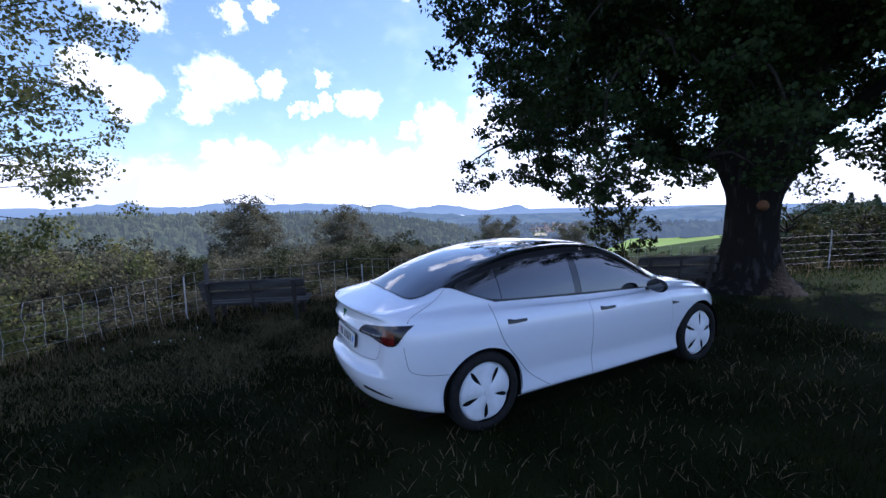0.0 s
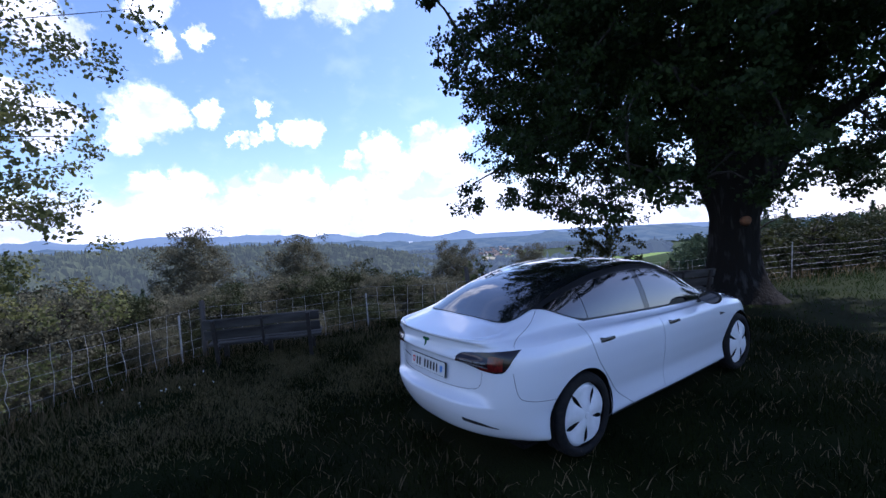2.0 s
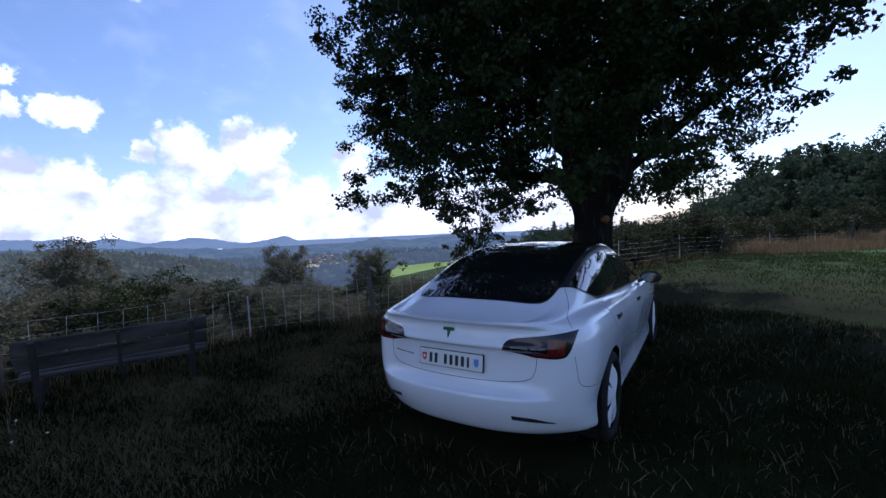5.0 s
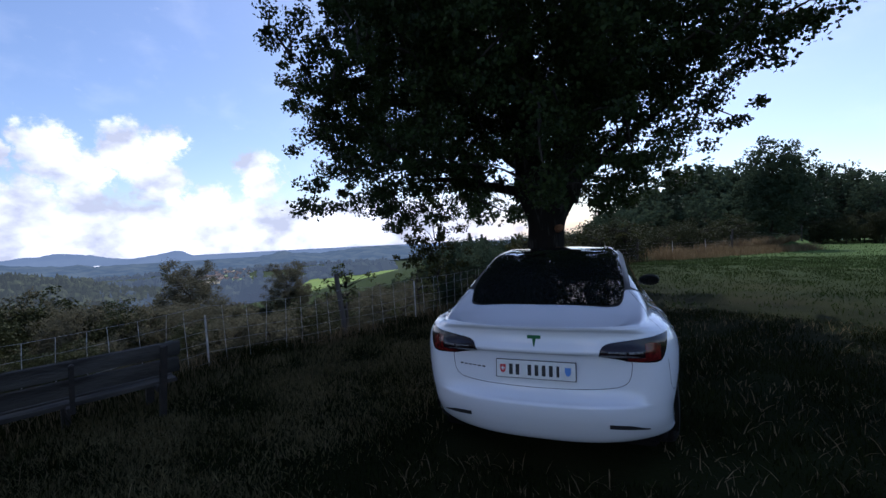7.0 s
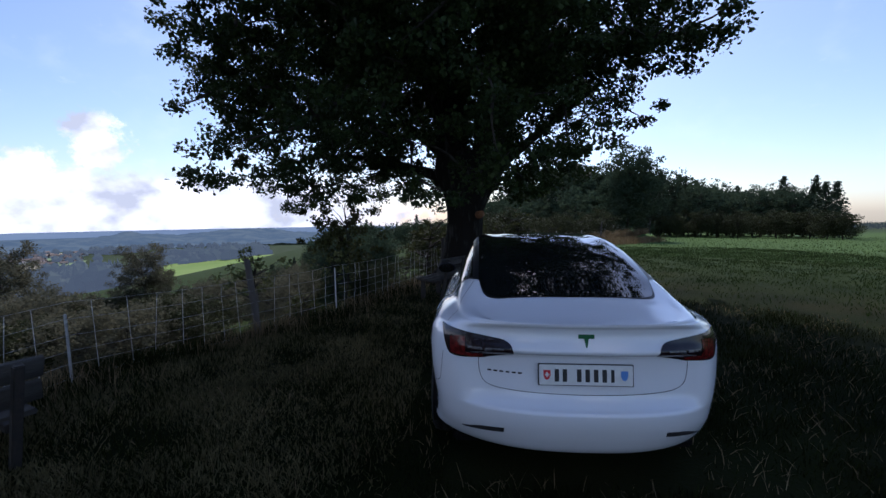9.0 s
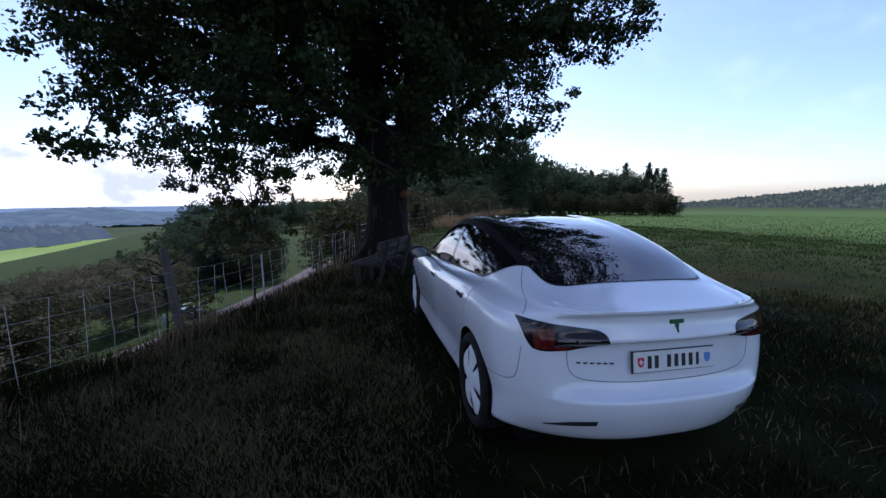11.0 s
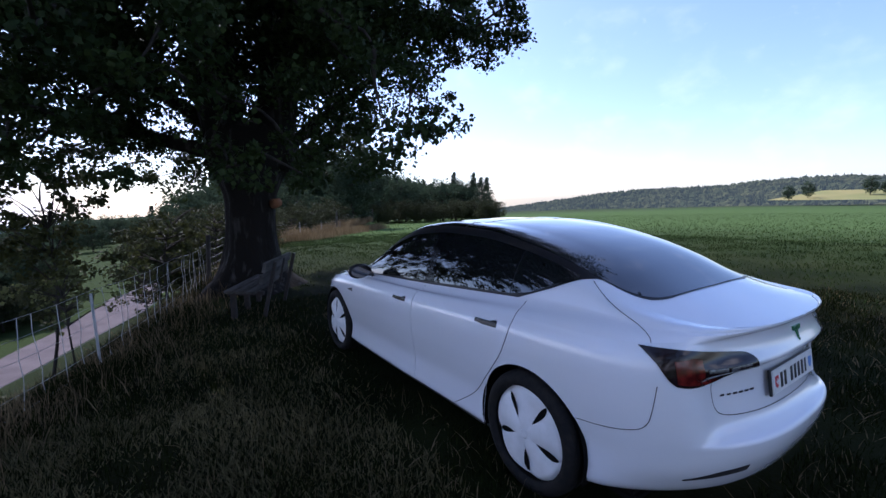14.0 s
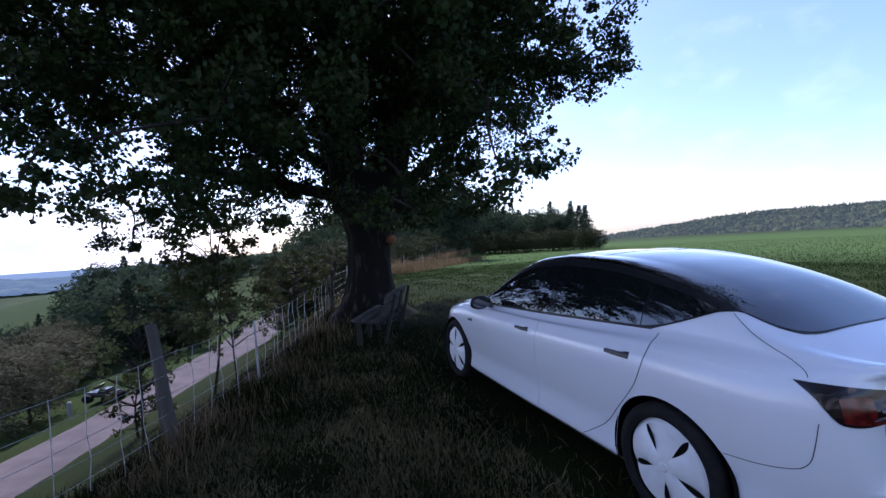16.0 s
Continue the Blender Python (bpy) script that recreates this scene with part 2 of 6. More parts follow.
POSTWOOD = material("grey_post_wood", (0.065, 0.056, 0.048), 0.9, specular=0.1, other=(0.14, 0.125, 0.11), scale=6, bump=0.7, bump_scale=40, stretch=(1, 1, 0.2), random_tone=0.15)
WIRE = material("galvanised_wire", (0.34, 0.34, 0.33), 0.6, specular=0.3, other=(0.24, 0.235, 0.23), scale=30)
TIE = material("pale_wire_tie", (0.50, 0.49, 0.47), 0.7, specular=0.2, other=(0.36, 0.35, 0.33), scale=20)
STAKE = material("pale_metal_stake", (0.45, 0.45, 0.44), 0.55, other=(0.33, 0.32, 0.31), scale=20)
CUTWOOD = material("fresh_cut_wood", (0.20, 0.085, 0.035), 0.85, other=(0.20, 0.085, 0.035), scale=20)
# blades near the car are coloured almost black to stand for tree shade
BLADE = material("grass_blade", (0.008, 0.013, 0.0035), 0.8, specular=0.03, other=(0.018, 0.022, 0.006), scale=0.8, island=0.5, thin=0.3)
STRAW = material("dry_grass", (0.14, 0.098, 0.05), 0.8, specular=0.1, other=(0.24, 0.18, 0.10), scale=1.0, island=0.4, thin=0.3)
DRY = material("brown_dry_turf", (0.090, 0.080, 0.036), 0.85, specular=0.04, other=(0.150, 0.126, 0.058), scale=1.0, island=0.4, thin=0.2)
FLOWER = material("white_flower", (0.7, 0.7, 0.62), 0.7)
GRAVEL = material("gravel_track", (0.120, 0.102, 0.106), 0.95, specular=0.1, other=(0.088, 0.074, 0.078), scale=1.5, bump=0.5, bump_scale=40)
DARKCAR = material("dark_vehicle_paint", (0.012, 0.013, 0.015), 0.3, coat=0.6)
# middle tone painted between the shaded blades and the lit field
HALF_SHADE_BLADE = material("half_shade_blade", (0.024, 0.042, 0.011), 0.8, specular=0.06, other=(0.040, 0.060, 0.017), scale=0.5, island=0.25, thin=0.2)
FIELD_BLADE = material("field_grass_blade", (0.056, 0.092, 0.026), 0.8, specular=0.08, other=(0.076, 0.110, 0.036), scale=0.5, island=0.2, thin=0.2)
PILLAR = material("gloss_black_pillar", (0.006, 0.006, 0.007), 0.06, other=(0.008, 0.008, 0.009), scale=20, specular=0.6)


# ---- mesh helpers ----
def curve_table(pairs):
    """A smooth function through (position, value) pairs."""
    xs = np.array([p[0] for p in pairs], float)
    ys = np.array([p[1] for p in pairs], float)
    h, d = np.diff(xs), np.diff(ys) / np.diff(xs)
    m = np.zeros(len(xs))
    m[0], m[-1] = d[0], d[-1]
    for i in range(1, len(xs) - 1):
        if d[i - 1] * d[i] > 0:
            a, b = 2 * h[i] + h[i - 1], h[i] + 2 * h[i - 1]
            m[i] = (a + b) / (a / d[i - 1] + b / d[i])

    def value(x):
        x = min(max(x, xs[0]), xs[-1])
        i = min(int(np.searchsorted(xs, x, side="right")) - 1, len(xs) - 2)
        i = max(i, 0)
        t = (x - xs[i]) / h[i]
        return float((2 * t**3 - 3 * t**2 + 1) * ys[i] + (t**3 - 2 * t**2 + t) * h[i] * m[i]
                     + (-2 * t**3 + 3 * t**2) * ys[i + 1] + (t**3 - t**2) * h[i] * m[i + 1])
    return value


def smooth(a, b, x):
    t = min(max((x - a) / (b - a), 0.0), 1.0)
    return t * t * (3 - 2 * t)


def mesh_of(name, verts, faces, mats, soft=True, picks=None):
    me = bpy.data.meshes.new(name)
    me.from_pydata([tuple(v) for v in verts], [], faces)
    for m in (mats if isinstance(mats, (list, tuple)) else [mats]):
        me.materials.append(m)
    if picks is not None:
        me.polygons.foreach_set("material_index", picks)
    if soft:
        me.polygons.foreach_set("use_smooth", [True] * len(me.polygons))
    me.update()
    return me


def quads_mesh(name, verts, mat, soft=False, n=4):
    """Many loose n-gons at once, from an array of their corners."""
    verts = np.asarray(verts, np.float32).reshape(-1, 3)
    count = len(verts) // n
    me = bpy.data.meshes.new(name)
    me.vertices.add(len(verts))
    me.vertices.foreach_set("co", verts.ravel())
    me.loops.add(len(verts))
    me.loops.foreach_set("vertex_index", np.arange(len(verts), dtype=np.int32))
    me.polygons.add(count)
    me.polygons.foreach_set("loop_start", np.arange(0, len(verts), n, dtype=np.int32))
    me.polygons.foreach_set("loop_total", np.full(count, n, np.int32))
    me.materials.append(mat)
    me.update(calc_edges=True)
    return me


def bm_mesh(name, bm, mat, soft=False):
    me = bpy.data.meshes.new(name)
    bmesh.ops.recalc_face_normals(bm, faces=bm.faces)
    bm.to_mesh(me)
    bm.free()
    me.materials.append(mat)
    if soft:
        me.polygons.foreach_set("use_smooth", [True] * len(me.polygons))
    return me


def put(name, me, parent=None, label="", m=None):
    ob = new(name, me)
    ob.parent = parent
    if m is not None:
        ob.matrix_basis = m
    if label:
        ob["label"] = label
    return ob


def part(name, bm, mat, parent, label="", soft=False):
    return put(name, bm_mesh(name, bm, mat, soft), parent, label)


def box(bm, size, m=Matrix(), bevel=0.0):
    r = bmesh.ops.create_cube(bm, size=1.0, matrix=m @ Matrix.Diagonal((*size, 1)))
    if bevel:
        edges = list({e for v in r["verts"] for e in v.link_edges})
        bmesh.ops.bevel(bm, geom=edges, offset=bevel, segments=2, affect="EDGES", clamp_overlap=True)


def tube_data(points, radii, sides=8, cap=True, wobble=0.0, rng=None):
    """Verts and faces of a tapered tube along a line of points."""
    verts, faces = [], []
    pts = [Vector(p) for p in points]
    up = Vector((0.13, 0.31, 0.94)).normalized()
    for i, p in enumerate(pts):
        d = (pts[min(i + 1, len(pts) - 1)] - pts[max(i - 1, 0)]).normalized()
        a = d.cross(up if abs(d.dot(up)) < 0.97 else Vector((1, 0, 0))).normalized()
        b = d.cross(a)
        for k in range(sides):
            ang = 2 * math.pi * k / sides
            r = radii[i] * (1 + (wobble * noise.noise(p * 0.9 + Vector((math.cos(ang), math.sin(ang), 0)) * 1.7) if wobble else 0))
            verts.append(p + (a * math.cos(ang) + b * math.sin(ang)) * r)
    for i in range(len(pts) - 1):
        for k in range(sides):
            k2 = (k + 1) % sides
            faces.append((i * sides + k, i * sides + k2, (i + 1) * sides + k2, (i + 1) * sides + k))
    if cap:
        faces.append(tuple(range(sides))[::-1])
        faces.append(tuple((len(pts) - 1) * sides + k for k in range(sides)))
    return verts, faces


def join_data(parts):
    verts, faces = [], []
    for v, f in parts:
        o = len(verts)
        verts += v
        faces += [tuple(i + o for i in q) for q in f]
    return verts, faces


# ---- the lie of the land ----
# the fence runs along the edge of the level ground
FENCE = [(-1.0, -8.2), (-3.05, -5.05), (-5.10, -2.05), (-4.72, 0.73), (-3.70, 2.60), (-3.08, 4.13), (-2.25, 6.6), (-1.6, 9.0), (2.1, 19.3), (8.0, 27.2), (14.3, 35.0)]
edge_x = curve_table([(-60, 12), (-20, 5.0), (-8.2, -1.0), (-5.05, -3.05), (-2.05, -5.10), (0.73, -4.72), (2.6, -3.70), (4.13, -3.08), (6.6, -2.25), (9.0, -1.6), (19.3, 2.1), (27.2, 8.0), (35.0, 14.3), (90, 24), (160, 32)])


# the farm track below the fence; its line and level cut are shaped to fit the camera's view
ROAD = [(-26, -14), (-20.5, -4), (-15.2, 5), (-11.3, 11.5), (-9.8, 14.3), (-8.5, 17.0), (-7.6, 20.0), (-6.5, 24.0), (-5.2, 28.0), (-4.2, 33.0), (-3.4, 40.0), (-1.5, 52.0)]
road_x = curve_table([(y, x) for x, y in ROAD])


def ground_z(x, y):
    d = edge_x(y) - x
    r = math.hypot(x, y)
    z = 0.0
    shelf = 0.07 * smooth(-1.2, 0.3, d) * smooth(12, 7, y)      # dips towards the fence
    if d < 0:                                    # the field, falling away very gently
        z = -shelf - 0.031 * max(r - 14, 0) if r < 120 else -3.29 - 0.02 * (r - 120)
        z *= 1 - 0.30 * smooth(30, 75, math.degrees(math.atan2(x, y)))     # it falls less towards the hill
    else:
        slope = 5.3 * (1 - (1 - min(max((d - 0.1) / 15, 0), 1)) ** 1.6)
        west = smooth(-0.25, 0.75, (-x - 0.35 * y) / (r + 1e-6))
        z = -shelf - slope - west * (9 * smooth(16, 60, d) + 42 * smooth(50, 420, d)) - (1 - west) * (1.2 * smooth(20, 90, d) + 50 * smooth(70, 300, d))
    if 4 < y < 44:
        level = smooth(4.2, 2.3, abs(x - road_x(y))) * smooth(4, 9, y) * smooth(44, 34, y)
        z += (-4.5 - z) * level
    z += 0.035 * noise.noise((x * 0.35, y * 0.35, 0.0)) * smooth(0.8, 3.5, math.hypot(max(abs(x) - 0.95, 0), max(abs(y - 1.4) - 2.2, 0)) + 0.8)
    if r > 20:
        z += smooth(20, 200, r) * 0.7 * noise.noise((x * 0.012, y * 0.012, 3.0))
    if r > 500:
        z += smooth(500, 1500, r) * 10 * noise.noise((x * 0.0016, y * 0.0016, 7.0)) - 0.035 * (r - 500)
    return z


def ground_material():
    # near-black base tones carry the shade under the tree
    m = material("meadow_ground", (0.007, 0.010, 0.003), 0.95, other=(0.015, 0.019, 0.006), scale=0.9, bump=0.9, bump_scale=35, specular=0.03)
    n, l = m.node_tree.nodes, m.node_tree.links
    s = n["Principled BSDF"]
    base = s.inputs["Base Color"].links[0].from_socket
    tc = n.new("ShaderNodeTexCoord")
    big = n.new("ShaderNodeTexNoise")
    big.inputs["Scale"].default_value, big.inputs["Detail"].default_value = 0.35, 5.0
    l.new(tc.outputs["Object"], big.inputs["Vector"])
    ramp = n.new("ShaderNodeMapRange")
    ramp.inputs["From Min"].default_value, ramp.inputs["From Max"].default_value, ramp.inputs["To Max"].default_value = 0.5, 0.72, 0.28
    l.new(big.outputs["Fac"], ramp.inputs["Value"])
    mix = n.new("ShaderNodeMixRGB")
    mix.inputs[2].default_value = (0.050, 0.037, 0.018, 1)
    l.new(ramp.outputs[0], mix.inputs["Fac"])
    l.new(base, mix.inputs[1])
    # the mown field is greener than the trodden ground round the car, which is painted dark for the tree's shade
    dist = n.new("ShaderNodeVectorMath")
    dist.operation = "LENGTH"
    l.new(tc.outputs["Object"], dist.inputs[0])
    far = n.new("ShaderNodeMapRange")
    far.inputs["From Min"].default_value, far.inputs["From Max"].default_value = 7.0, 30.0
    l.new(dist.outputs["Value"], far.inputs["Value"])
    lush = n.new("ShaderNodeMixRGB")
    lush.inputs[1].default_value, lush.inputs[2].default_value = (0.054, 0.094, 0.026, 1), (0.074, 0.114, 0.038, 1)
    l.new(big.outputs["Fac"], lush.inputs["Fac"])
    # a darker green on the slope beyond the fence
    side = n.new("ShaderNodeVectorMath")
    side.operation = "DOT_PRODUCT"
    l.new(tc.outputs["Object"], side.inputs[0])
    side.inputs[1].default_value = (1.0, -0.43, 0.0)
    slope_mask = n.new("ShaderNodeMapRange")
    slope_mask.inputs["From Min"].default_value, slope_mask.inputs["From Max"].default_value = -5.0, -2.0
    l.new(side.outputs["Value"], slope_mask.inputs["Value"])
    slope_grass = n.new("ShaderNodeMixRGB")
    slope_grass.inputs[1].default_value = (0.030, 0.046, 0.015, 1)
    l.new(slope_mask.outputs[0], slope_grass.inputs["Fac"])
    l.new(lush.outputs[0], slope_grass.inputs[2])
    lush = slope_grass
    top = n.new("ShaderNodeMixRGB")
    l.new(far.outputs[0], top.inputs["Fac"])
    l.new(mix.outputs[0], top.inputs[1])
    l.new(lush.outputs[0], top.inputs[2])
    # far off the land is wooded
    wood_noise = n.new("ShaderNodeTexNoise")
    wood_noise.inputs["Scale"].default_value, wood_noise.inputs["Detail"].default_value = 0.02, 9.0
    l.new(tc.outputs["Object"], wood_noise.inputs["Vector"])
    woods = n.new("ShaderNodeMixRGB")
    woods.inputs[1].default_value, woods.inputs[2].default_value = (0.024, 0.038, 0.018, 1), (0.055, 0.070, 0.032, 1)
    l.new(wood_noise.outputs["Fac"], woods.inputs["Fac"])
    off = n.new("ShaderNodeMapRange")
    off.inputs["From Min"].default_value, off.inputs["From Max"].default_value = 130.0, 240.0
    l.new(dist.outputs["Value"], off.inputs["Value"])
    last = n.new("ShaderNodeMixRGB")
    l.new(off.outputs[0], last.inputs["Fac"])
    l.new(top.outputs[0], last.inputs[1])
    l.new(woods.outputs[0], last.inputs[2])
    l.new(last.outputs[0], s.inputs["Base Color"])
    return m


def build_ground():
    rings = [0.0]
    step = 0.22
    while rings[-1] < 4600:
        step = 0.22 if rings[-1] < 9 else step * 1.055
        rings.append(rings[-1] + step)
    count = 200
    verts, faces = [(0, 0, ground_z(0, 0))], []
    for r in rings[1:]:
        for k in range(count):
            a = 2 * math.pi * k / count
            x, y = r * math.sin(a), r * math.cos(a)
            verts.append((x, y, ground_z(x, y)))
    for k in range(count):
        faces.append((0, 1 + (k + 1) % count, 1 + k))
    for i in range(len(rings) - 2):
        for k in range(count):
            a, b = 1 + i * count + k, 1 + i * count + (k + 1) % count
            faces.append((a, b, b + count, a + count))
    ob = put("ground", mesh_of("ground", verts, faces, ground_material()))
    tagged(ob, "uneven meadow grass painted dark for tree shade near the car, with dry patches, falling to the valley", "ground", kind="structure")


build_ground()


def ribbon(name, line, width, mat, label, category, lift=0.06):
    """A track laid on the ground along a line of points."""
    verts, faces = [], []
    cells = 6
    pts = []
    for (x0, y0), (x1, y1) in zip(line, line[1:]):
        n = max(int(math.hypot(x1 - x0, y1 - y0) / 1.0), 1)
        pts += [(x0 + (x1 - x0) * i / n, y0 + (y1 - y0) * i / n) for i in range(n)]
    pts.append(line[-1])
    for i, (x, y) in enumerate(pts):
        xa, ya = pts[max(i - 2, 0)]
        xb, yb = pts[min(i + 2, len(pts) - 1)]
        d = Vector((xb - xa, yb - ya)).normalized()
        for k in range(cells + 1):
            o = width * (k / cells - 0.5) * (1 + 0.06 * noise.noise((x * 0.3, y * 0.3, k)))
            px, py = x - d.y * o, y + d.x * o
            verts.append((px, py, ground_z(px, py) + lift + (0.02 if 0 < k < cells else -0.10)))
    for i in range(len(pts) - 1):
        for k in range(cells):
            a = i * (cells + 1) + k
            faces.append((a, a + 1, a + cells + 2, a + cells + 1))
    return tagged(put(name, mesh_of(name, verts, faces, mat)), label, category, kind="structure")


def on_heading(az, dist, x0=-2.67, y0=-1.5):
    return x0 + dist * math.sin(radians(az)), y0 + dist * math.cos(radians(az))


ribbon("road", ROAD, 3.4, GRAVEL, "pale gravel farm track on the slope below the fence", "track")


# ---- the car ----
# lower shell: outlines at levels v = 0 (underside) to 1 (shoulder); upper shell: sections from the shoulder to the roof's middle
CAR_TOP = 1.441
lev_h = curve_table([(0, 0.0), (0.08, 0.045), (0.16, 0.10), (0.26, 0.18), (0.38, 0.30), (0.52, 0.46), (0.66, 0.62), (0.80, 0.78), (0.91, 0.91), (1.0, 1.0)])
lev_x = curve_table([(0, 0.80), (0.08, 0.868), (0.16, 0.892), (0.26, 0.886), (0.38, 0.880), (0.52, 0.898), (0.66, 0.915), (0.80, 0.921), (0.91, 0.908), (1.0, 0.868)])
plan = curve_table([(-1.05, 0.925), (-0.65, 0.955), (-0.25, 0.985), (0.1, 0.995), (0.8, 0.99), (1.5, 1.0), (2.4, 0.995), (2.9, 0.99), (3.3, 0.95), (3.75, 0.90)])
shoulder = curve_table([(-0.98, 1.032), (-0.90, 1.030), (-0.80, 1.014), (-0.70, 0.990), (-0.60, 0.976), (-0.4, 0.966), (-0.1, 0.962), (0.3, 0.950), (1.0, 0.920), (2.0, 0.888), (2.6, 0.865), (3.1, 0.80), (3.5, 0.69), (3.72, 0.60)])
bottom = curve_table([(-0.95, 0.245), (-0.6, 0.215), (-0.2, 0.185), (0.4, 0.17), (2.4, 0.17), (3.2, 0.19), (3.72, 0.22)])
rear_y = curve_table([(0.0, -0.68), (0.06, -0.785), (0.12, -0.850), (0.245, -0.905), (0.32, -0.932), (0.38, -0.950), (0.455, -0.960), (0.472, -0.953), (0.485, -0.928), (0.545, -0.884), (0.615, -0.874), (0.75, -0.862), (0.795, -0.864), (0.812, -0.905), (0.826, -0.915), (0.88, -0.890), (0.94, -0.880), (0.97, -0.884), (0.985, -0.904), (1.0, -0.914)])
rear_side = curve_table([(0.0, -0.70), (0.06, -0.79), (0.12, -0.848), (0.245, -0.908), (0.38, -0.948), (0.5, -0.956), (0.62, -0.948), (0.75, -0.936), (0.85, -0.928), (0.95, -0.920), (1.0, -0.914)])
front_y = curve_table([(0.0, 3.45), (0.15, 3.62), (0.4, 3.69), (0.7, 3.71), (1.0, 3.66)])
REAR_L, REAR_N, REAR_M = 0.56, 2.55, 2.3
FRONT_L, FRONT_N, FRONT_M = 0.80, 2.5, 2.2


def width_at(y, v):
    return lev_x(v) * plan(y) * (1 - 0.13 * smooth(-0.30, -0.85, y) * smooth(0.42, 0.0, v))


def lower_z(y, v):
    b = bottom(y)
    return b + (shoulder(y) - b) * lev_h(v)


def tail_end(v, q):
    """How far back the shell reaches at a level, q being the share of the half width."""
    k = smooth(0.60, 0.86, q)
    return rear_y(v) * (1 - k) + rear_side(v) * k


def lower_xy(t, v):
    """Half outline: t 0 (middle of the tail) .. 1 (tail corner done) .. 2 (nose corner begins) .. 3 (middle of the nose)."""
    r, f = rear_side(v), front_y(v)
    if t <= 1:
        a = t * math.pi / 2
        q = math.sin(a) ** (2 / REAR_N)
        y = tail_end(v, q) + REAR_L * (1 - max(math.cos(a), 0) ** (2 / REAR_M))
        return width_at(y, v) * q, y
    if t <= 2:
        y = r + REAR_L + (f - FRONT_L - r - REAR_L) * (t - 1)
        return width_at(y, v), y
    a = (3 - t) * math.pi / 2
    y = f - FRONT_L * (1 - max(math.cos(a), 0) ** (2 / FRONT_M))
    return width_at(y, v) * max(math.sin(a), 0) ** (2 / FRONT_N), y


def lower_point(t, v):
    x, y = lower_xy(t, v)
    return Vector((x, y, lower_z(y, v)))


def side_point(y, v):
    """On the lower shell, at a place along the car."""
    e = front_y(v) - y
    q = 1.0
    if y - rear_side(v) < REAR_L:
        for _ in range(5):
            d = y - tail_end(v, q)
            q = max(1 - (1 - min(max(d, 0) / REAR_L, 1)) ** REAR_M, 0) ** (1 / REAR_N)
    elif e < FRONT_L:
        q = max(1 - (1 - max(e, 0) / FRONT_L) ** FRONT_M, 0) ** (1 / FRONT_N)
    return Vector((width_at(y, v) * q, y, lower_z(y, v)))


def tail_point(x, v):
    """On the lower shell's tail, at a place across the car."""
    y = rear_y(v)
    for _ in range(5):
        q = min(abs(x) / width_at(y, v), 0.9995)
        y = tail_end(v, q) + REAR_L * (1 - (1 - q ** REAR_N) ** (1 / REAR_M))
    return Vector((x, y, lower_z(y, v)))


def level_of(y, z):
    lo, hi = 0.0, 1.0
    for _ in range(24):
        mid = (lo + hi) / 2
        lo, hi = (mid, hi) if lower_z(y, mid) < z else (lo, mid)
    return (lo + hi) / 2


mid_z = curve_table([(-0.915, 1.031), (-0.80, 1.046), (-0.66, 1.075), (-0.52, 1.112), (-0.40, 1.160), (-0.25, 1.226), (-0.10, 1.285), (0.1, 1.344), (0.4, 1.402), (0.8, 1.436), (1.2, CAR_TOP), (1.5, 1.425), (1.8, 1.374), (2.1, 1.268), (2.4, 1.130), (2.72, 0.965), (3.0, 0.905), (3.3, 0.835), (3.52, 0.745), (3.66, 0.60)])
rail_x = curve_table([(-0.915, 0.28), (-0.8, 0.50), (-0.6, 0.58), (-0.4, 0.602), (-0.2, 0.604), (0.2, 0.600), (0.6, 0.598), (1.1, 0.600), (1.5, 0.610), (1.8, 0.635), (2.1, 0.670), (2.35, 0.715), (2.7, 0.62), (3.2, 0.54), (3.5, 0.42), (3.66, 0.18)])
rail_z = curve_table([(-0.915, 1.030), (-0.8, 1.034), (-0.6, 1.052), (-0.4, 1.096), (-0.2, 1.172), (0.05, 1.250), (0.35, 1.318), (0.7, 1.368), (1.1, 1.382), (1.5, 1.350), (1.8, 1.266), (2.1, 1.123), (2.35, 0.980), (2.7, 0.925), (3.2, 0.835), (3.5, 0.735), (3.66, 0.60)])
belt_x = curve_table([(-0.915, 0.34), (-0.8, 0.60), (-0.55, 0.70), (-0.2, 0.735), (0.2, 0.752), (1.0, 0.770), (2.0, 0.785), (2.35, 0.785), (2.7, 0.74), (3.2, 0.64), (3.5, 0.50), (3.66, 0.22)])
belt_z = curve_table([(-0.915, 1.028), (-0.8, 1.022), (-0.6, 1.024), (-0.4, 1.036), (-0.2, 1.044), (0.05, 1.038), (0.3, 1.026), (0.6, 1.008), (1.2, 0.972), (2.0, 0.936), (2.35, 0.915), (2.7, 0.895), (3.2, 0.822), (3.5, 0.722), (3.66, 0.60)])


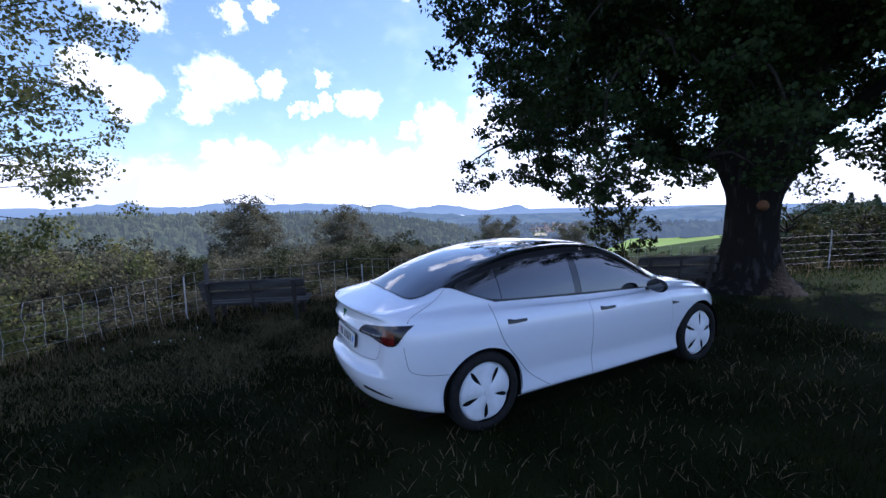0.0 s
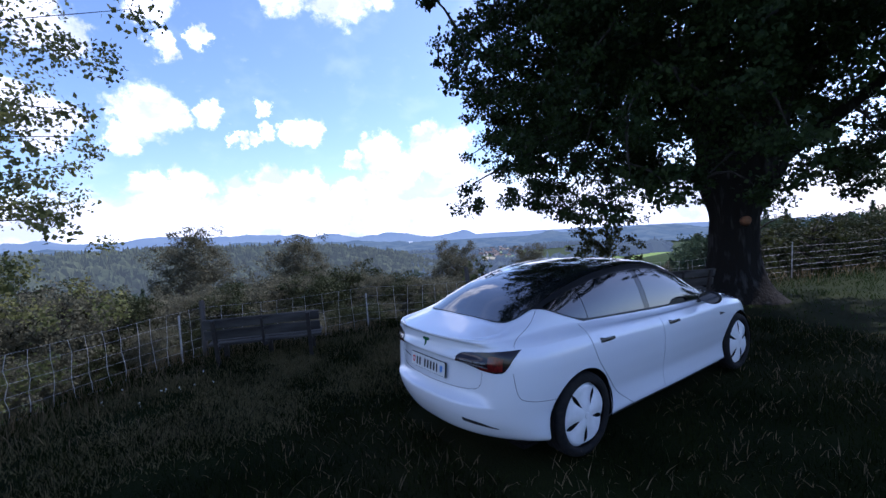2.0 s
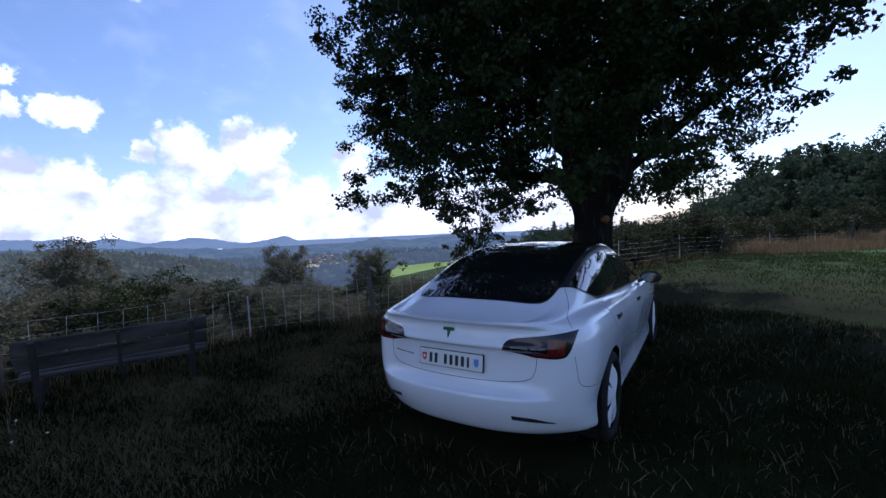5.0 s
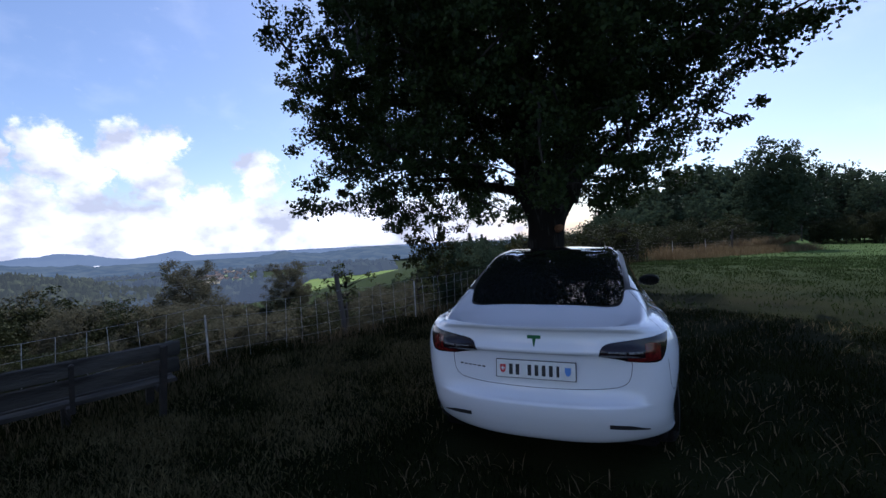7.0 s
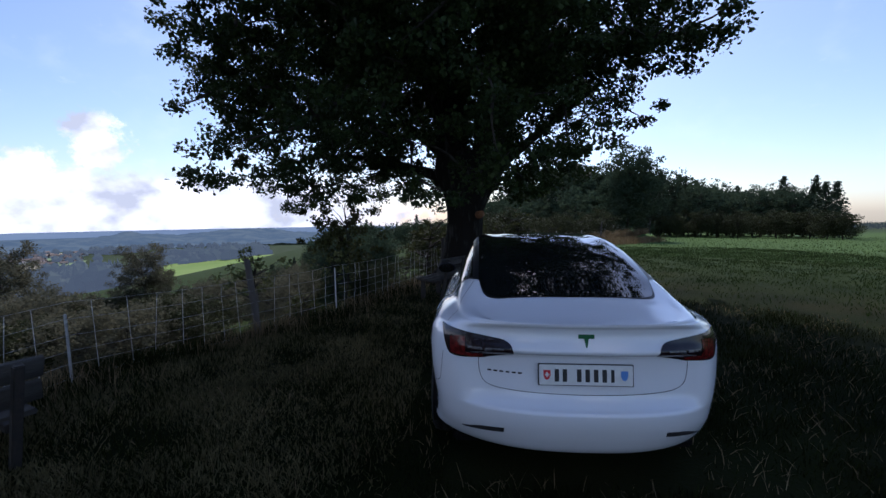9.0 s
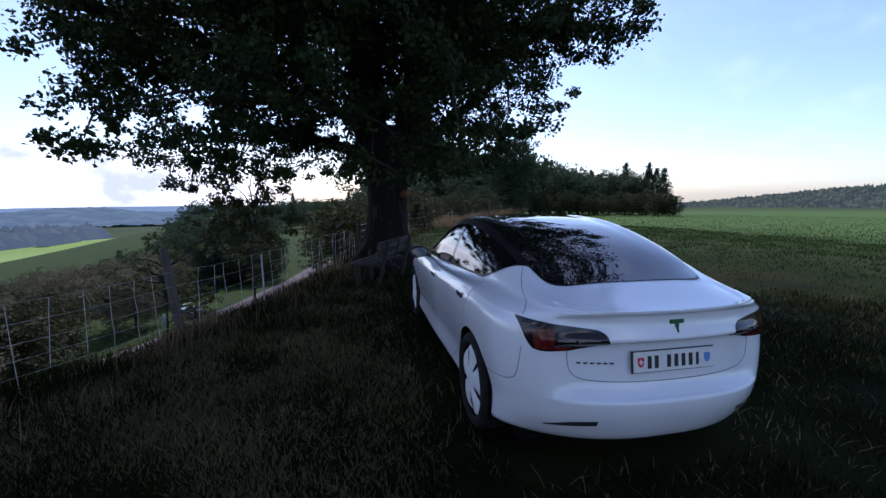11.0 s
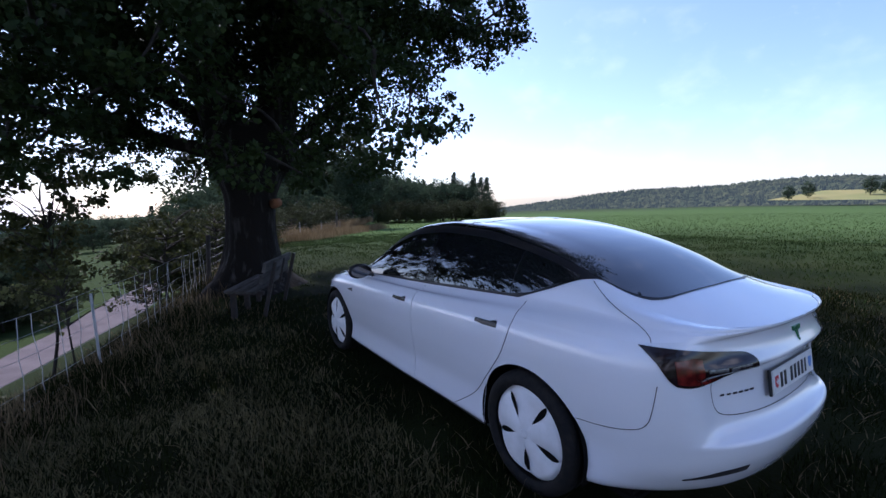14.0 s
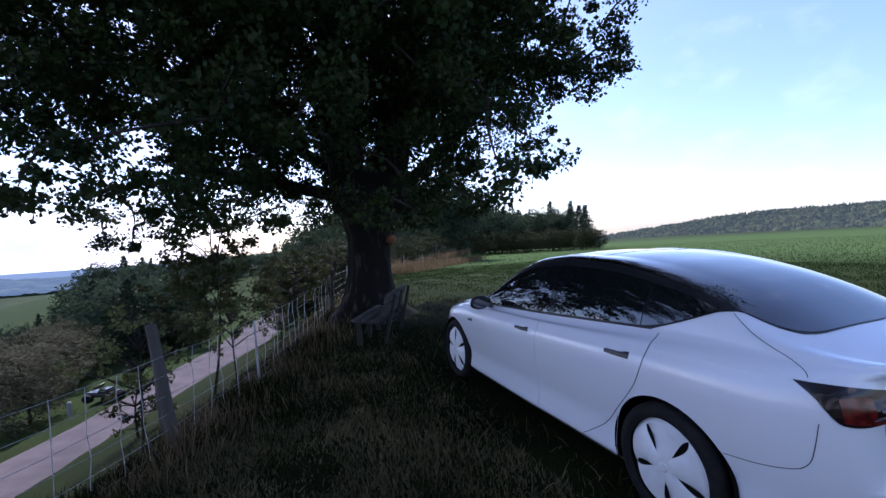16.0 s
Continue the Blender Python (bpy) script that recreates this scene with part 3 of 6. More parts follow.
def upper_point(y, s):
    """On the upper shell: s 0 shoulder, 1 belt, 2 roof rail, 4 the middle."""
    e = side_point(y, 1.0)
    zc, x1, z1, x2, z2 = mid_z(y), belt_x(y), belt_z(y), rail_x(y), rail_z(y)
    x1, x2 = min(x1, e.x * 0.97), min(x2, e.x * 0.85)
    keys = [(e.x, e.z), (x1, z1), (x2, z2), (x2 * 0.58, zc - (zc - z2) * 0.20), (0.0, zc), (-x2 * 0.58, zc - (zc - z2) * 0.20)]
    flow = smooth(-0.72, -0.35, y) * smooth(2.75, 2.2, y)
    run = math.hypot(e.x - x1, z1 - e.z)
    keys.insert(0, (2 * e.x - x1 + (1.04 * run + 2 * x1 - 2 * e.x) * flow, 2 * e.z - z1 - 0.03 + (2 * z1 - 2 * e.z + 0.03 - 1.70 * run) * flow))
    i = min(int(s), 3)
    u = s - i
    p = [Vector(k) for k in keys[i:i + 4]]
    q = 0.5 * ((2 * p[1]) + (p[2] - p[0]) * u + (2 * p[0] - 5 * p[1] + 4 * p[2] - p[3]) * u**2 + (3 * p[1] - p[0] - 3 * p[2] + p[3]) * u**3)
    # the glass between belt and rail is nearly straight
    if i == 1:
        q = q.lerp(p[1].lerp(p[2], u) + Vector((0.022, 0.012)) * math.sin(math.pi * u), 0.8)
    return Vector((max(q.x, 0.0), y, q.y))


def wall_point(y, w):
    """w 0..1 on the lower shell, 1..2 on the strip between shoulder and belt."""
    return side_point(y, w) if w <= 1 else upper_point(y, w - 1)


def normal_at(fn, a, b):
    e = 0.004
    p = fn(a, b)
    da = fn(a + e, b) - fn(a - e, b)
    db = fn(a, b + e) - fn(a, b - e)
    n = da.cross(db)
    if n.length < 1e-9:
        return Vector((0, 0, 1))
    n.normalize()
    c = Vector((0, 1.3, 0.62))
    return n if n.dot(p - c) > 0 else -n


def patch(fn, a_list, b_of, count, lift, mirror=False, thick=0.0):
    """A sheet over the shell: for each a, b runs from b_of(a)[0] to b_of(a)[1]; raised by lift, with a rim if thick."""
    verts, faces = [], []
    for a in a_list:
        b0, b1 = b_of(a)
        for k in range(count + 1):
            b = b0 + (b1 - b0) * k / count
            p, n = fn(a, b), normal_at(fn, a, b)
            verts.append(p + n * lift)
    cols = count + 1
    for i in range(len(a_list) - 1):
        for k in range(count):
            q = i * cols + k
            faces.append((q, q + 1, q + cols + 1, q + cols))
    if thick:
        loop = [k for k in range(cols)] + [i * cols + count for i in range(1, len(a_list))]
        loop += [(len(a_list) - 1) * cols + k for k in range(count - 1, -1, -1)] + [i * cols for i in range(len(a_list) - 2, 0, -1)]
        base, n = len(verts), len(loop)
        verts += [verts[q].copy() for q in loop]          # the rim has corners of its own, so that its edge stays sharp
        for q in loop:
            i, k = divmod(q, cols)
            b0, b1 = b_of(a_list[i])
            b = b0 + (b1 - b0) * k / count
            verts.append(verts[q] - normal_at(fn, a_list[i], b) * thick)
        for j in range(n):
            j2 = (j + 1) % n
            faces.append((base + j, base + n + j, base + n + j2, base + j2))
    if mirror:
        verts = [Vector((-v.x, v.y, v.z)) for v in verts]
        faces = [f[::-1] for f in faces]
    return verts, faces


def outward(verts, faces):
    """Faces turned away from the car's middle."""
    out = []
    c = Vector((0, 1.3, 0.62))
    for f in faces:
        p = [verts[i] for i in f]
        n = (p[1] - p[0]).cross(p[2] - p[0])
        if n.length < 1e-10 and len(p) > 3:
            n = (p[2] - p[0]).cross(p[3] - p[0])
        out.append(f if n.dot(sum(p, Vector()) / len(p) - c) > 0 else f[::-1])
    return out


def sheet(name, fn, a_list, b_of, count, lift, mat, parent, label="", side=1, thick=0.0):
    v, f = patch(fn, a_list, b_of, count, lift, side < 0, thick)
    return put(name, mesh_of(name, v, outward(v, f), mat), parent, label)


def steps(a, b, n):
    return [a + (b - a) * i / n for i in range(n + 1)]


def strip(name, pts, width, lift, mat, parent, side=1, label=""):
    """A narrow line on the shell; pts are (fn, a, b) places."""
    ps = [(fn(a, b), normal_at(fn, a, b)) for fn, a, b in pts]
    verts, faces = [], []
    for i, (p, n) in enumerate(ps):
        d = (ps[min(i + 1, len(ps) - 1)][0] - ps[max(i - 1, 0)][0]).normalized()
        o = n.cross(d).normalized() * width / 2
        verts += [p + n * lift - o, p + n * lift + o]
    for i in range(len(ps) - 1):
        faces.append((2 * i, 2 * i + 1, 2 * i + 3, 2 * i + 2))
    if side < 0:
        verts = [Vector((-v.x, v.y, v.z)) for v in verts]
    return put(name, mesh_of(name, verts, outward(verts, faces), mat), parent, label)


def along(points, n=6):
    """A finer, smooth version of a short list of tuples of numbers."""
    a = np.array(points, float)
    u = np.arange(len(a), dtype=float)
    fns = [curve_table(list(zip(u, a[:, k]))) for k in range(a.shape[1])]
    return [tuple(f(q) for f in fns) for q in np.linspace(0, len(a) - 1, (len(a) - 1) * n + 1)]


WHEELS = [(0.0, 0.335), (2.875, 0.335)]
ARCH = 0.375


def lower_shell(parent):
    """The painted lower body with its wheel openings cut out."""
    ts = sorted(set(steps(0, 1, 26) + steps(1, 2, 96) + steps(2, 3, 26)))
    vs = sorted(set(steps(0, 1, 44) + [0.452, 0.459, 0.465, 0.472, 0.479, 0.486, 0.80, 0.808, 0.822, 0.832, 0.962, 0.970, 0.980, 0.988, 0.994]))
    verts, faces = [], []
    for t in ts:
        for v in vs:
            verts.append(lower_point(t, v))
    cols = len(vs)
    for i in range(len(ts) - 1):
        for k in range(cols - 1):
            q = i * cols + k
            mid = (verts[q] + verts[q + 1] + verts[q + cols + 1] + verts[q + cols]) / 4
            if any(math.hypot(mid.y - wy, mid.z - wz) < ARCH and mid.x > 0.4 for wy, wz in WHEELS):
                continue
            faces.append((q, q + 1, q + cols + 1, q + cols))
    # draw the ragged edge of each opening onto a true circle
    use = {}
    for f in faces:
        for a, b in zip(f, f[1:] + f[:1]):
            use[frozenset((a, b))] = use.get(frozenset((a, b)), 0) + 1
    rim = {}
    for e, c in use.items():
        if c == 1:
            for i in e:
                p = verts[i]
                for wy, wz in WHEELS:
                    d = math.hypot(p.y - wy, p.z - wz)
                    if d < ARCH + 0.05 and p.x > 0.4 and p.z > lower_z(p.y, 0) + 0.001:
                        rim[i] = (wy, wz, d)
    for i, (wy, wz, d) in rim.items():
        p = verts[i]
        y, z = wy + (p.y - wy) / d * ARCH, wz + (p.z - wz) / d * ARCH
        verts[i] = Vector((side_point(y, level_of(y, z)).x if z < shoulder(y) else p.x, y, z))
    n = len(verts)
    both = verts + [Vector((-p.x, p.y, p.z)) for p in verts]
    all_faces = outward(verts, faces)
    all_faces += [tuple(i + n for i in f)[::-1] for f in all_faces]
    ob = put("body", mesh_of("body", both, all_faces, PAINT), parent, "glossy white painted body shell")
    return ob


def upper_shell(parent):
    ts = sorted(set(steps(0.0, 1, 26) + steps(1, 2, 80) + steps(2, 3, 26)))
    ys = [lower_xy(t, 1.0)[1] for t in ts]
    ss = steps(0, 1, 6)[:-1] + steps(1, 2, 12)[:-1] + steps(2, 4, 24)
    verts, faces = [], []
    for y in ys:
        row = [upper_point(y, s) for s in ss]
        verts += row + [Vector((-p.x, p.y, p.z)) for p in reversed(row[:-1])]
    cols = 2 * len(ss) - 1
    for i in range(len(ys) - 1):
        for k in range(cols - 1):
            q = i * cols + k
            faces.append((q, q + 1, q + cols + 1, q + cols))
    put("upper_body", mesh_of("upper_body", verts, outward(verts, faces), PAINT), parent, "white painted bonnet, boot lid and pillars")


trim_back = curve_table([(1.0, 0.20), (1.15, 0.09), (1.35, -0.02), (1.6, -0.10), (1.85, -0.155), (2.03, -0.200), (2.10, -0.214), (2.14, -0.230), (2.20, -0.320), (2.28, -0.410), (2.42, -0.473), (2.8, -0.510), (4.0, -0.525)])
trim_front = curve_table([(1.0, 2.42), (2.0, 2.44), (2.6, 2.60), (3.2, 2.69), (4.0, 2.73)])


def full_sheet(name, s_list, y_of, count, lift, mat, parent, label="", thick=0.0):
    """A sheet over the upper shell that runs across both sides."""
    rows = [(s, 1) for s in s_list] + [(s, -1) for s in reversed(s_list[:-1])]
    verts, faces = [], []
    for s, sg in rows:
        y0, y1 = y_of(s)
        for k in range(count + 1):
            y = y0 + (y1 - y0) * k / count
            p = upper_point(y, s) + normal_at(upper_point, y, s) * lift
            verts.append(Vector((p.x * sg, p.y, p.z)))
    cols = count + 1
    for i in range(len(rows) - 1):
        for k in range(count):
            q = i * cols + k
            faces.append((q, q + 1, q + cols + 1, q + cols))
    if thick:
        loop = list(range(cols)) + [i * cols + count for i in range(1, len(rows))]
        loop += [(len(rows) - 1) * cols + k for k in range(count - 1, -1, -1)] + [i * cols for i in range(len(rows) - 2, 0, -1)]
        base, n, c = len(verts), len(loop), Vector((0, 1.2, 0.5))
        verts += [verts[q].copy() for q in loop]
        verts += [verts[q] - (verts[q] - c).normalized() * thick for q in loop]
        for j in range(n):
            j2 = (j + 1) % n
            faces.append((base + j, base + n + j, base + n + j2, base + j2))
    return put(name, mesh_of(name, verts, outward(verts, faces), mat), parent, label)


def lathe(profile, sides, arc=None):
    """A turned shape round the x axis from (x, radius) pairs."""
    verts, faces = [], []
    for x, r in profile:
        for k in range(sides):
            a = 2 * math.pi * k / sides
            verts.append(Vector((x, r * math.cos(a), r * math.sin(a))))
    for i in range(len(profile) - 1):
        for k in range(sides):
            k2 = (k + 1) % sides
            faces.append((i * sides + k, i * sides + k2, (i + 1) * sides + k2, (i + 1) * sides + k))
    return verts, faces


def cover_x(r, a):
    """Relief of the wheel cover: five blades with a valley between each pair."""
    k = (a / (2 * math.pi) * 5) % 1.0
    ridge = abs(k - 0.5) * 2
    return 0.092 + 0.020 * math.cos(min(r / 0.25, 1) * math.pi / 2) - 0.022 * (1 - ridge) ** 2 * smooth(0.03, 0.16, r) - 0.02 * smooth(0.230, 0.253, r)


def build_wheel(parent, side, y, turn):
    wheel = put("wheel", None, parent, m=pose(side * 0.80, y, 0.335) @ pose(0, 0, 0, turn, 0, 0) @ Matrix.Diagonal((side, 1, 1, 1)))
    tyre_profile = [(-0.11, 0.25), (-0.115, 0.29), (-0.105, 0.322), (-0.08, 0.333), (-0.03, 0.336), (-0.028, 0.330), (-0.018, 0.330), (-0.016, 0.336), (0.03, 0.336),
                    (0.032, 0.330), (0.042, 0.330), (0.044, 0.335), (0.070, 0.333), (0.096, 0.322), (0.110, 0.296), (0.113, 0.278), (0.106, 0.260), (0.090, 0.253)]
    v, f = lathe(tyre_profile, 72)
    put("tyre", mesh_of("tyre", v, f, RUBBER), wheel, "black road tyre")
    # cover: closed polar sheet; its five leaf-shaped openings are dark patches laid over it for depth
    rs = [0.0] + steps(0.012, 0.253, 22)
    n = 120
    verts, faces = [Vector((cover_x(0, 0), 0, 0))], []
    for r in rs[1:]:
        for k in range(n):
            a = 2 * math.pi * k / n
            verts.append(Vector((cover_x(r, a), r * math.cos(a), r * math.sin(a))))
    for k in range(n):
        faces.append((0, 1 + k, 1 + (k + 1) % n))
    for i in range(len(rs) - 2):
        for k in range(n):
            a, b = 1 + i * n + k, 1 + i * n + (k + 1) % n
            faces.append((a, a + n, b + n, b))
    put("wheel_cover", mesh_of("wheel_cover", verts, faces, COVER), wheel, "matt white five-blade wheel cover")
    for j in range(5):
        a0 = 2 * math.pi * (j + 0.5) / 5
        half = [(0.085, 0.0), (0.105, 0.008), (0.13, 0.016), (0.165, 0.023), (0.195, 0.023), (0.218, 0.012), (0.227, 0.0)]
        ring = half + [(r, -w * 0.55) for r, w in reversed(half[1:-1])]
        verts = []
        for r, w in ring:
            c, s = math.cos(a0), math.sin(a0)
            rr, aa = math.hypot(r, w), a0 + math.atan2(w, r)
            verts.append(Vector((cover_x(rr, aa) + 0.0025, r * c - w * s, r * s + w * c)))
        mid = sum(verts, Vector()) / len(verts)
        verts.append(Vector((mid.x - 0.006, mid.y, mid.z)))
        k = len(ring)
        put("opening", mesh_of("opening", verts, [(i, (i + 1) % k, k) for i in range(k)], WELL, soft=False), wheel, "dark patch standing for an opening in the wheel cover")
    v, f = lathe([(cover_x(0, 0) + 0.001, 0.0), (cover_x(0, 0) + 0.004, 0.020), (cover_x(0, 0) + 0.001, 0.027), (0.09, 0.028)], 28)
    put("hub_cap", mesh_of("hub_cap", v, f, COVER), wheel)
    v, f = lathe([(-0.10, 0.0), (-0.10, 0.25), (0.086, 0.254)], 40)
    put("rim", mesh_of("rim", v, f, WELL), wheel, "dark inner rim")
    return wheel


def build_car():
    car = tagged(put("car", None), "glossy white four-door saloon car with black glass roof parked on grass", "car")
    lower_shell(car)
    upper_shell(car)
    # underside and wheel wells
    bm = bmesh.new()
    box(bm, (1.50, 3.9, 0.06), pose(0, 1.40, 0.20), 0.02)
    part("underbody", bm, WELL, car, "dark underbody tray")
    for wy, wz in WHEELS:
        for sg in (1, -1):
            verts, faces = [], []
            n = 30
            for x in (side_point(wy, 0.6).x - 0.012, 0.56):
                for k in range(n + 1):
                    a = math.pi * (-0.10 + 1.20 * k / n)
                    r = ARCH + (0.004 if x > 0.7 else 0.0)
                    verts.append(Vector((sg * (x - 0.02 * math.sin(a) ** 2), wy + r * math.cos(a), wz + r * math.sin(a))))
            for k in range(n):
                faces.append((k, k + 1, n + 2 + k, n + 1 + k))
            faces.append(tuple(range(n + 1, 2 * n + 2)))
            put("wheel_well", mesh_of("wheel_well", verts, faces, WELL, soft=False), car, "black wheel housing")
    # black greenhouse: rail trim, then the panes on it
    ss = steps(1.0, 2.4, 28)[:-1] + steps(2.4, 4.0, 22)
    full_sheet("roof_frame", ss, lambda s: (trim_back(s), trim_front(s)), 70, 0.003, RAIL, car, "satin black roof rails and window surround", 0.003)
    glass_s = steps(2.14, 2.6, 20)[:-1] + steps(2.6, 4.0, 20)
    back_edge = curve_table([(2.14, -0.190), (2.20, -0.275), (2.28, -0.362), (2.42, -0.440), (2.65, -0.485), (3.0, -0.505), (4.0, -0.518)])
    full_sheet("rear_window", glass_s, lambda s: (back_edge(s), 0.93), 34, 0.0045, GLASS, car, "dark tinted rear window running into the roof", 0.002)
    full_sheet("roof_glass", glass_s, lambda s: (0.945, 1.66), 20, 0.006, GLASS, car, "dark tinted glass roof panel", 0.006)
    screen_end = curve_table([(2.14, 2.36), (2.6, 2.50), (3.2, 2.63), (4.0, 2.68)])
    full_sheet("windscreen", glass_s, lambda s: (1.70, screen_end(s)), 24, 0.006, GLASS, car, "dark windscreen", 0.006)
    low_edge = curve_table([(-0.14, 1.80), (-0.08, 1.56), (0.02, 1.31), (0.13, 1.14), (0.27, 1.06), (0.6, 1.045), (2.4, 1.045)])
    for sg in (1, -1):
        for name, y0, y1 in (("quarter_window", -0.135, 0.267), ("rear_door_window", 0.275, 1.110), ("front_door_window", 1.195, 2.32)):
            def span(y, y0=y0, y1=y1):
                top = 1.93
                if name == "front_door_window":
                    top = 1.93 - 0.45 * smooth(2.14, 2.32, y)
                return low_edge(y), max(top, low_edge(y) + 0.02)
            sheet(name, upper_point, steps(y0, y1, 26), span, 14, 0.006, GLASS, car, "dark tinted side window", sg, 0.002)
        sheet("door_pillar", upper_point, steps(1.114, 1.191, 6), lambda y: (1.045, 1.93), 14, 0.0058, PILLAR, car, "gloss black door pillar", sg, 0.002)
        # doors, each with its handle
        rear_cut = curve_table([(0.14, 0.70), (0.18, 0.655), (0.24, 0.60), (0.36, 0.475), (0.55, 0.325), (0.66, 0.240), (0.78, 0.165), (0.92, 0.122), (1.0, 0.115), (1.9, 0.130)])
        fore_cut = curve_table([(0.14, 1.222), (0.3, 1.215), (0.7, 1.198), (1.0, 1.192), (1.9, 1.190)])
        front_cut = curve_table([(0.14, 2.40), (0.3, 2.40), (0.7, 2.375), (1.0, 2.362), (1.9, 2.354)])
        ws = steps(0.135, 1.0, 30)[:-1] + steps(1.0, 1.93, 8)
        flip = lambda w, y: wall_point(y, w)
        rear_door = sheet("rear_door", flip, ws, lambda w: (rear_cut(w) + 0.003, fore_cut(w) - 0.003), 26, 0.0035, PAINT, car, "", sg, 0.006)
        front_door = sheet("front_door", flip, ws, lambda w: (fore_cut(w) + 0.003, front_cut(w) - 0.003), 30, 0.0035, PAINT, car, "", sg, 0.006)
        for cut in (rear_cut, fore_cut, front_cut):
            strip("panel_gap", [(flip, w, cut(w)) for w in ws], 0.0042, 0.0012, GAP, car, sg)
        strip("panel_gap", [(flip, 0.135, y) for y in steps(0.70, 2.40, 30)], 0.0042, 0.0012, GAP, car, sg)
        for door, hy, hz in ((rear_door, 0.325, 0.885), (front_door, 1.40, 0.845)):
            lv = level_of(hy, hz)
            sheet("handle", side_point, steps(hy - 0.10, hy + 0.10, 16),
                         lambda y, lv=lv, hy=hy: (lv - 0.022 + 0.006 * smooth(hy, hy + 0.1, y), lv + 0.012 + 0.012 * smooth(hy - 0.03, hy - 0.08, y)), 4, 0.0065, CHROME, door, "flush dark metal handle", sg, 0.004)
        # quarter panel, bumper and boot seams
        seam = along([(-0.32, 0.553), (-0.42, 0.565), (-0.54, 0.585), (-0.61, 0.608), (-0.642, 0.65), (-0.655, 0.72), (-0.664, 0.808)])
        strip("panel_gap", [(side_point, y, level_of(y, z)) for y, z in seam], 0.0036, 0.0015, GAP, car, sg)
        lid = along([(-0.205, 1.98), (-0.30, 1.72), (-0.42, 1.35), (-0.52, 0.95), (-0.585, 0.5), (-0.608, 0.2), (-0.616, 0.02)])
        strip("panel_gap", [(upper_point, y, s) for y, s in lid], 0.0036, 0.0015, GAP, car, sg)
        edge = along([(0.578, 0.815), (0.582, 0.785), (0.575, 0.725), (0.552, 0.676), (0.49, 0.650), (0.31, 0.640), (0.0, 0.636)])
        strip("panel_gap", [(tail_point, x, level_of(tail_point(x, 0.7).y, z)) for x, z in edge], 0.0036, 0.0015, GAP, car, sg)
        # tail lamps
        lamp_top = curve_table([(0.385, 0.864), (0.392, 0.884), (0.402, 0.904), (0.42, 0.920), (0.442, 0.930), (0.47, 0.935), (0.52, 0.940), (0.62, 0.951), (0.70, 0.958), (0.76, 0.963), (0.80, 0.967)])
        lamp_low = curve_table([(0.385, 0.856), (0.44, 0.846), (0.52, 0.829), (0.56, 0.816), (0.62, 0.809), (0.70, 0.806), (0.745, 0.812), (0.770, 0.842), (0.787, 0.895), (0.80, 0.961)])

        def lv_at(x, z):
            return level_of(tail_point(x, level_of(-0.6, min(z, 0.968))).y, min(z, 0.972))
        lamp = sheet("tail_lamp", tail_point, steps(0.387, 0.799, 40), lambda x: (lv_at(x, lamp_low(x)), lv_at(x, lamp_top(x))), 12, 0.005, LAMP_DARK, car, "smoked red tail lamp", sg, 0.006)
        inner = lambda x, p, q: (lv_at(x, lamp_low(x) + (lamp_top(x) - lamp_low(x)) * p), lv_at(x, lamp_low(x) + (lamp_top(x) - lamp_low(x)) * q))
        sheet("red_lens", tail_point, steps(0.655, 0.745, 10), lambda x: inner(x, 0.08, 0.80 - 2.2 * max(x - 0.69, 0)), 6, 0.0075, LAMP_RED, lamp, "red lens", sg)
        sheet("red_lens", tail_point, steps(0.555, 0.655, 8), lambda x: inner(x, 0.05, 0.26), 4, 0.0075, LAMP_RED, lamp, "red lens", sg)
        sheet("clear_lens", tail_point, steps(0.44, 0.545, 10), lambda x: inner(x, 0.36, 0.44), 4, 0.0075, LAMP_CLEAR, lamp, "clear reversing lens", sg)
        sheet("clear_lens", tail_point, steps(0.557, 0.64, 6), lambda x: inner(x, 0.40, 0.48), 4, 0.0075, LAMP_CLEAR, lamp, "clear lens", sg)
        # slot in the bumper, side repeater, arch lip
        sheet("bumper_slot", tail_point, steps(0.44, 0.68, 16), lambda x: (level_of(-0.80, 0.404 - 0.09 * (x - 0.44)), level_of(-0.80, 0.404 - 0.09 * (x - 0.44) + 0.024 * smooth(0.70, 0.55, x) + 0.004)), 4, 0.003, GAP, car, "black reflector slot in the bumper", sg, 0.003)
        sheet("side_repeater", side_point, steps(2.36, 2.48, 8), lambda y: (level_of(y, 0.742 + 0.02 * (y - 2.36)), level_of(y, 0.777 - 0.2 * (y - 2.36))), 4, 0.004, TRIM, car, "black wing repeater", sg, 0.003)
        # black sill strip, which also stands in for the shade along the bottom
        strip("sill_trim", [(side_point, y, 0.045) for y in steps(0.42, 2.46, 40)], 0.05, 0.004, TRIM, car, sg, "black sill edge")
        # door mirror
        mir = put("door_mirror", None, car, "black door mirror")
        bm = bmesh.new()
        bmesh.ops.create_uvsphere(bm, u_segments=22, v_segments=14, radius=1.0)
        for v in bm.verts:
            k = 1.0 if v.co.y < 0 else 1 - 0.3 * v.co.y
            v.co = Vector((0.115 * v.co.x * k, (0.035 if v.co.y < 0 else 0.085) * v.co.y, 0.068 * v.co.z * k * (1 + 0.12 * v.co.x)))
            v.co = pose(sg * 0.955, 2.05, 0.985) @ Matrix.Diagonal((sg, 1, 1, 1)) @ v.co
        part("housing", bm, RAIL, mir, soft=True)
        bm = bmesh.new()
        box(bm, (0.10, 0.05, 0.035), pose(sg * 0.855, 2.07, 0.945, 0, sg * -25, 0), 0.012)
        part("mirror_arm", bm, TRIM, mir)
        bm = bmesh.new()
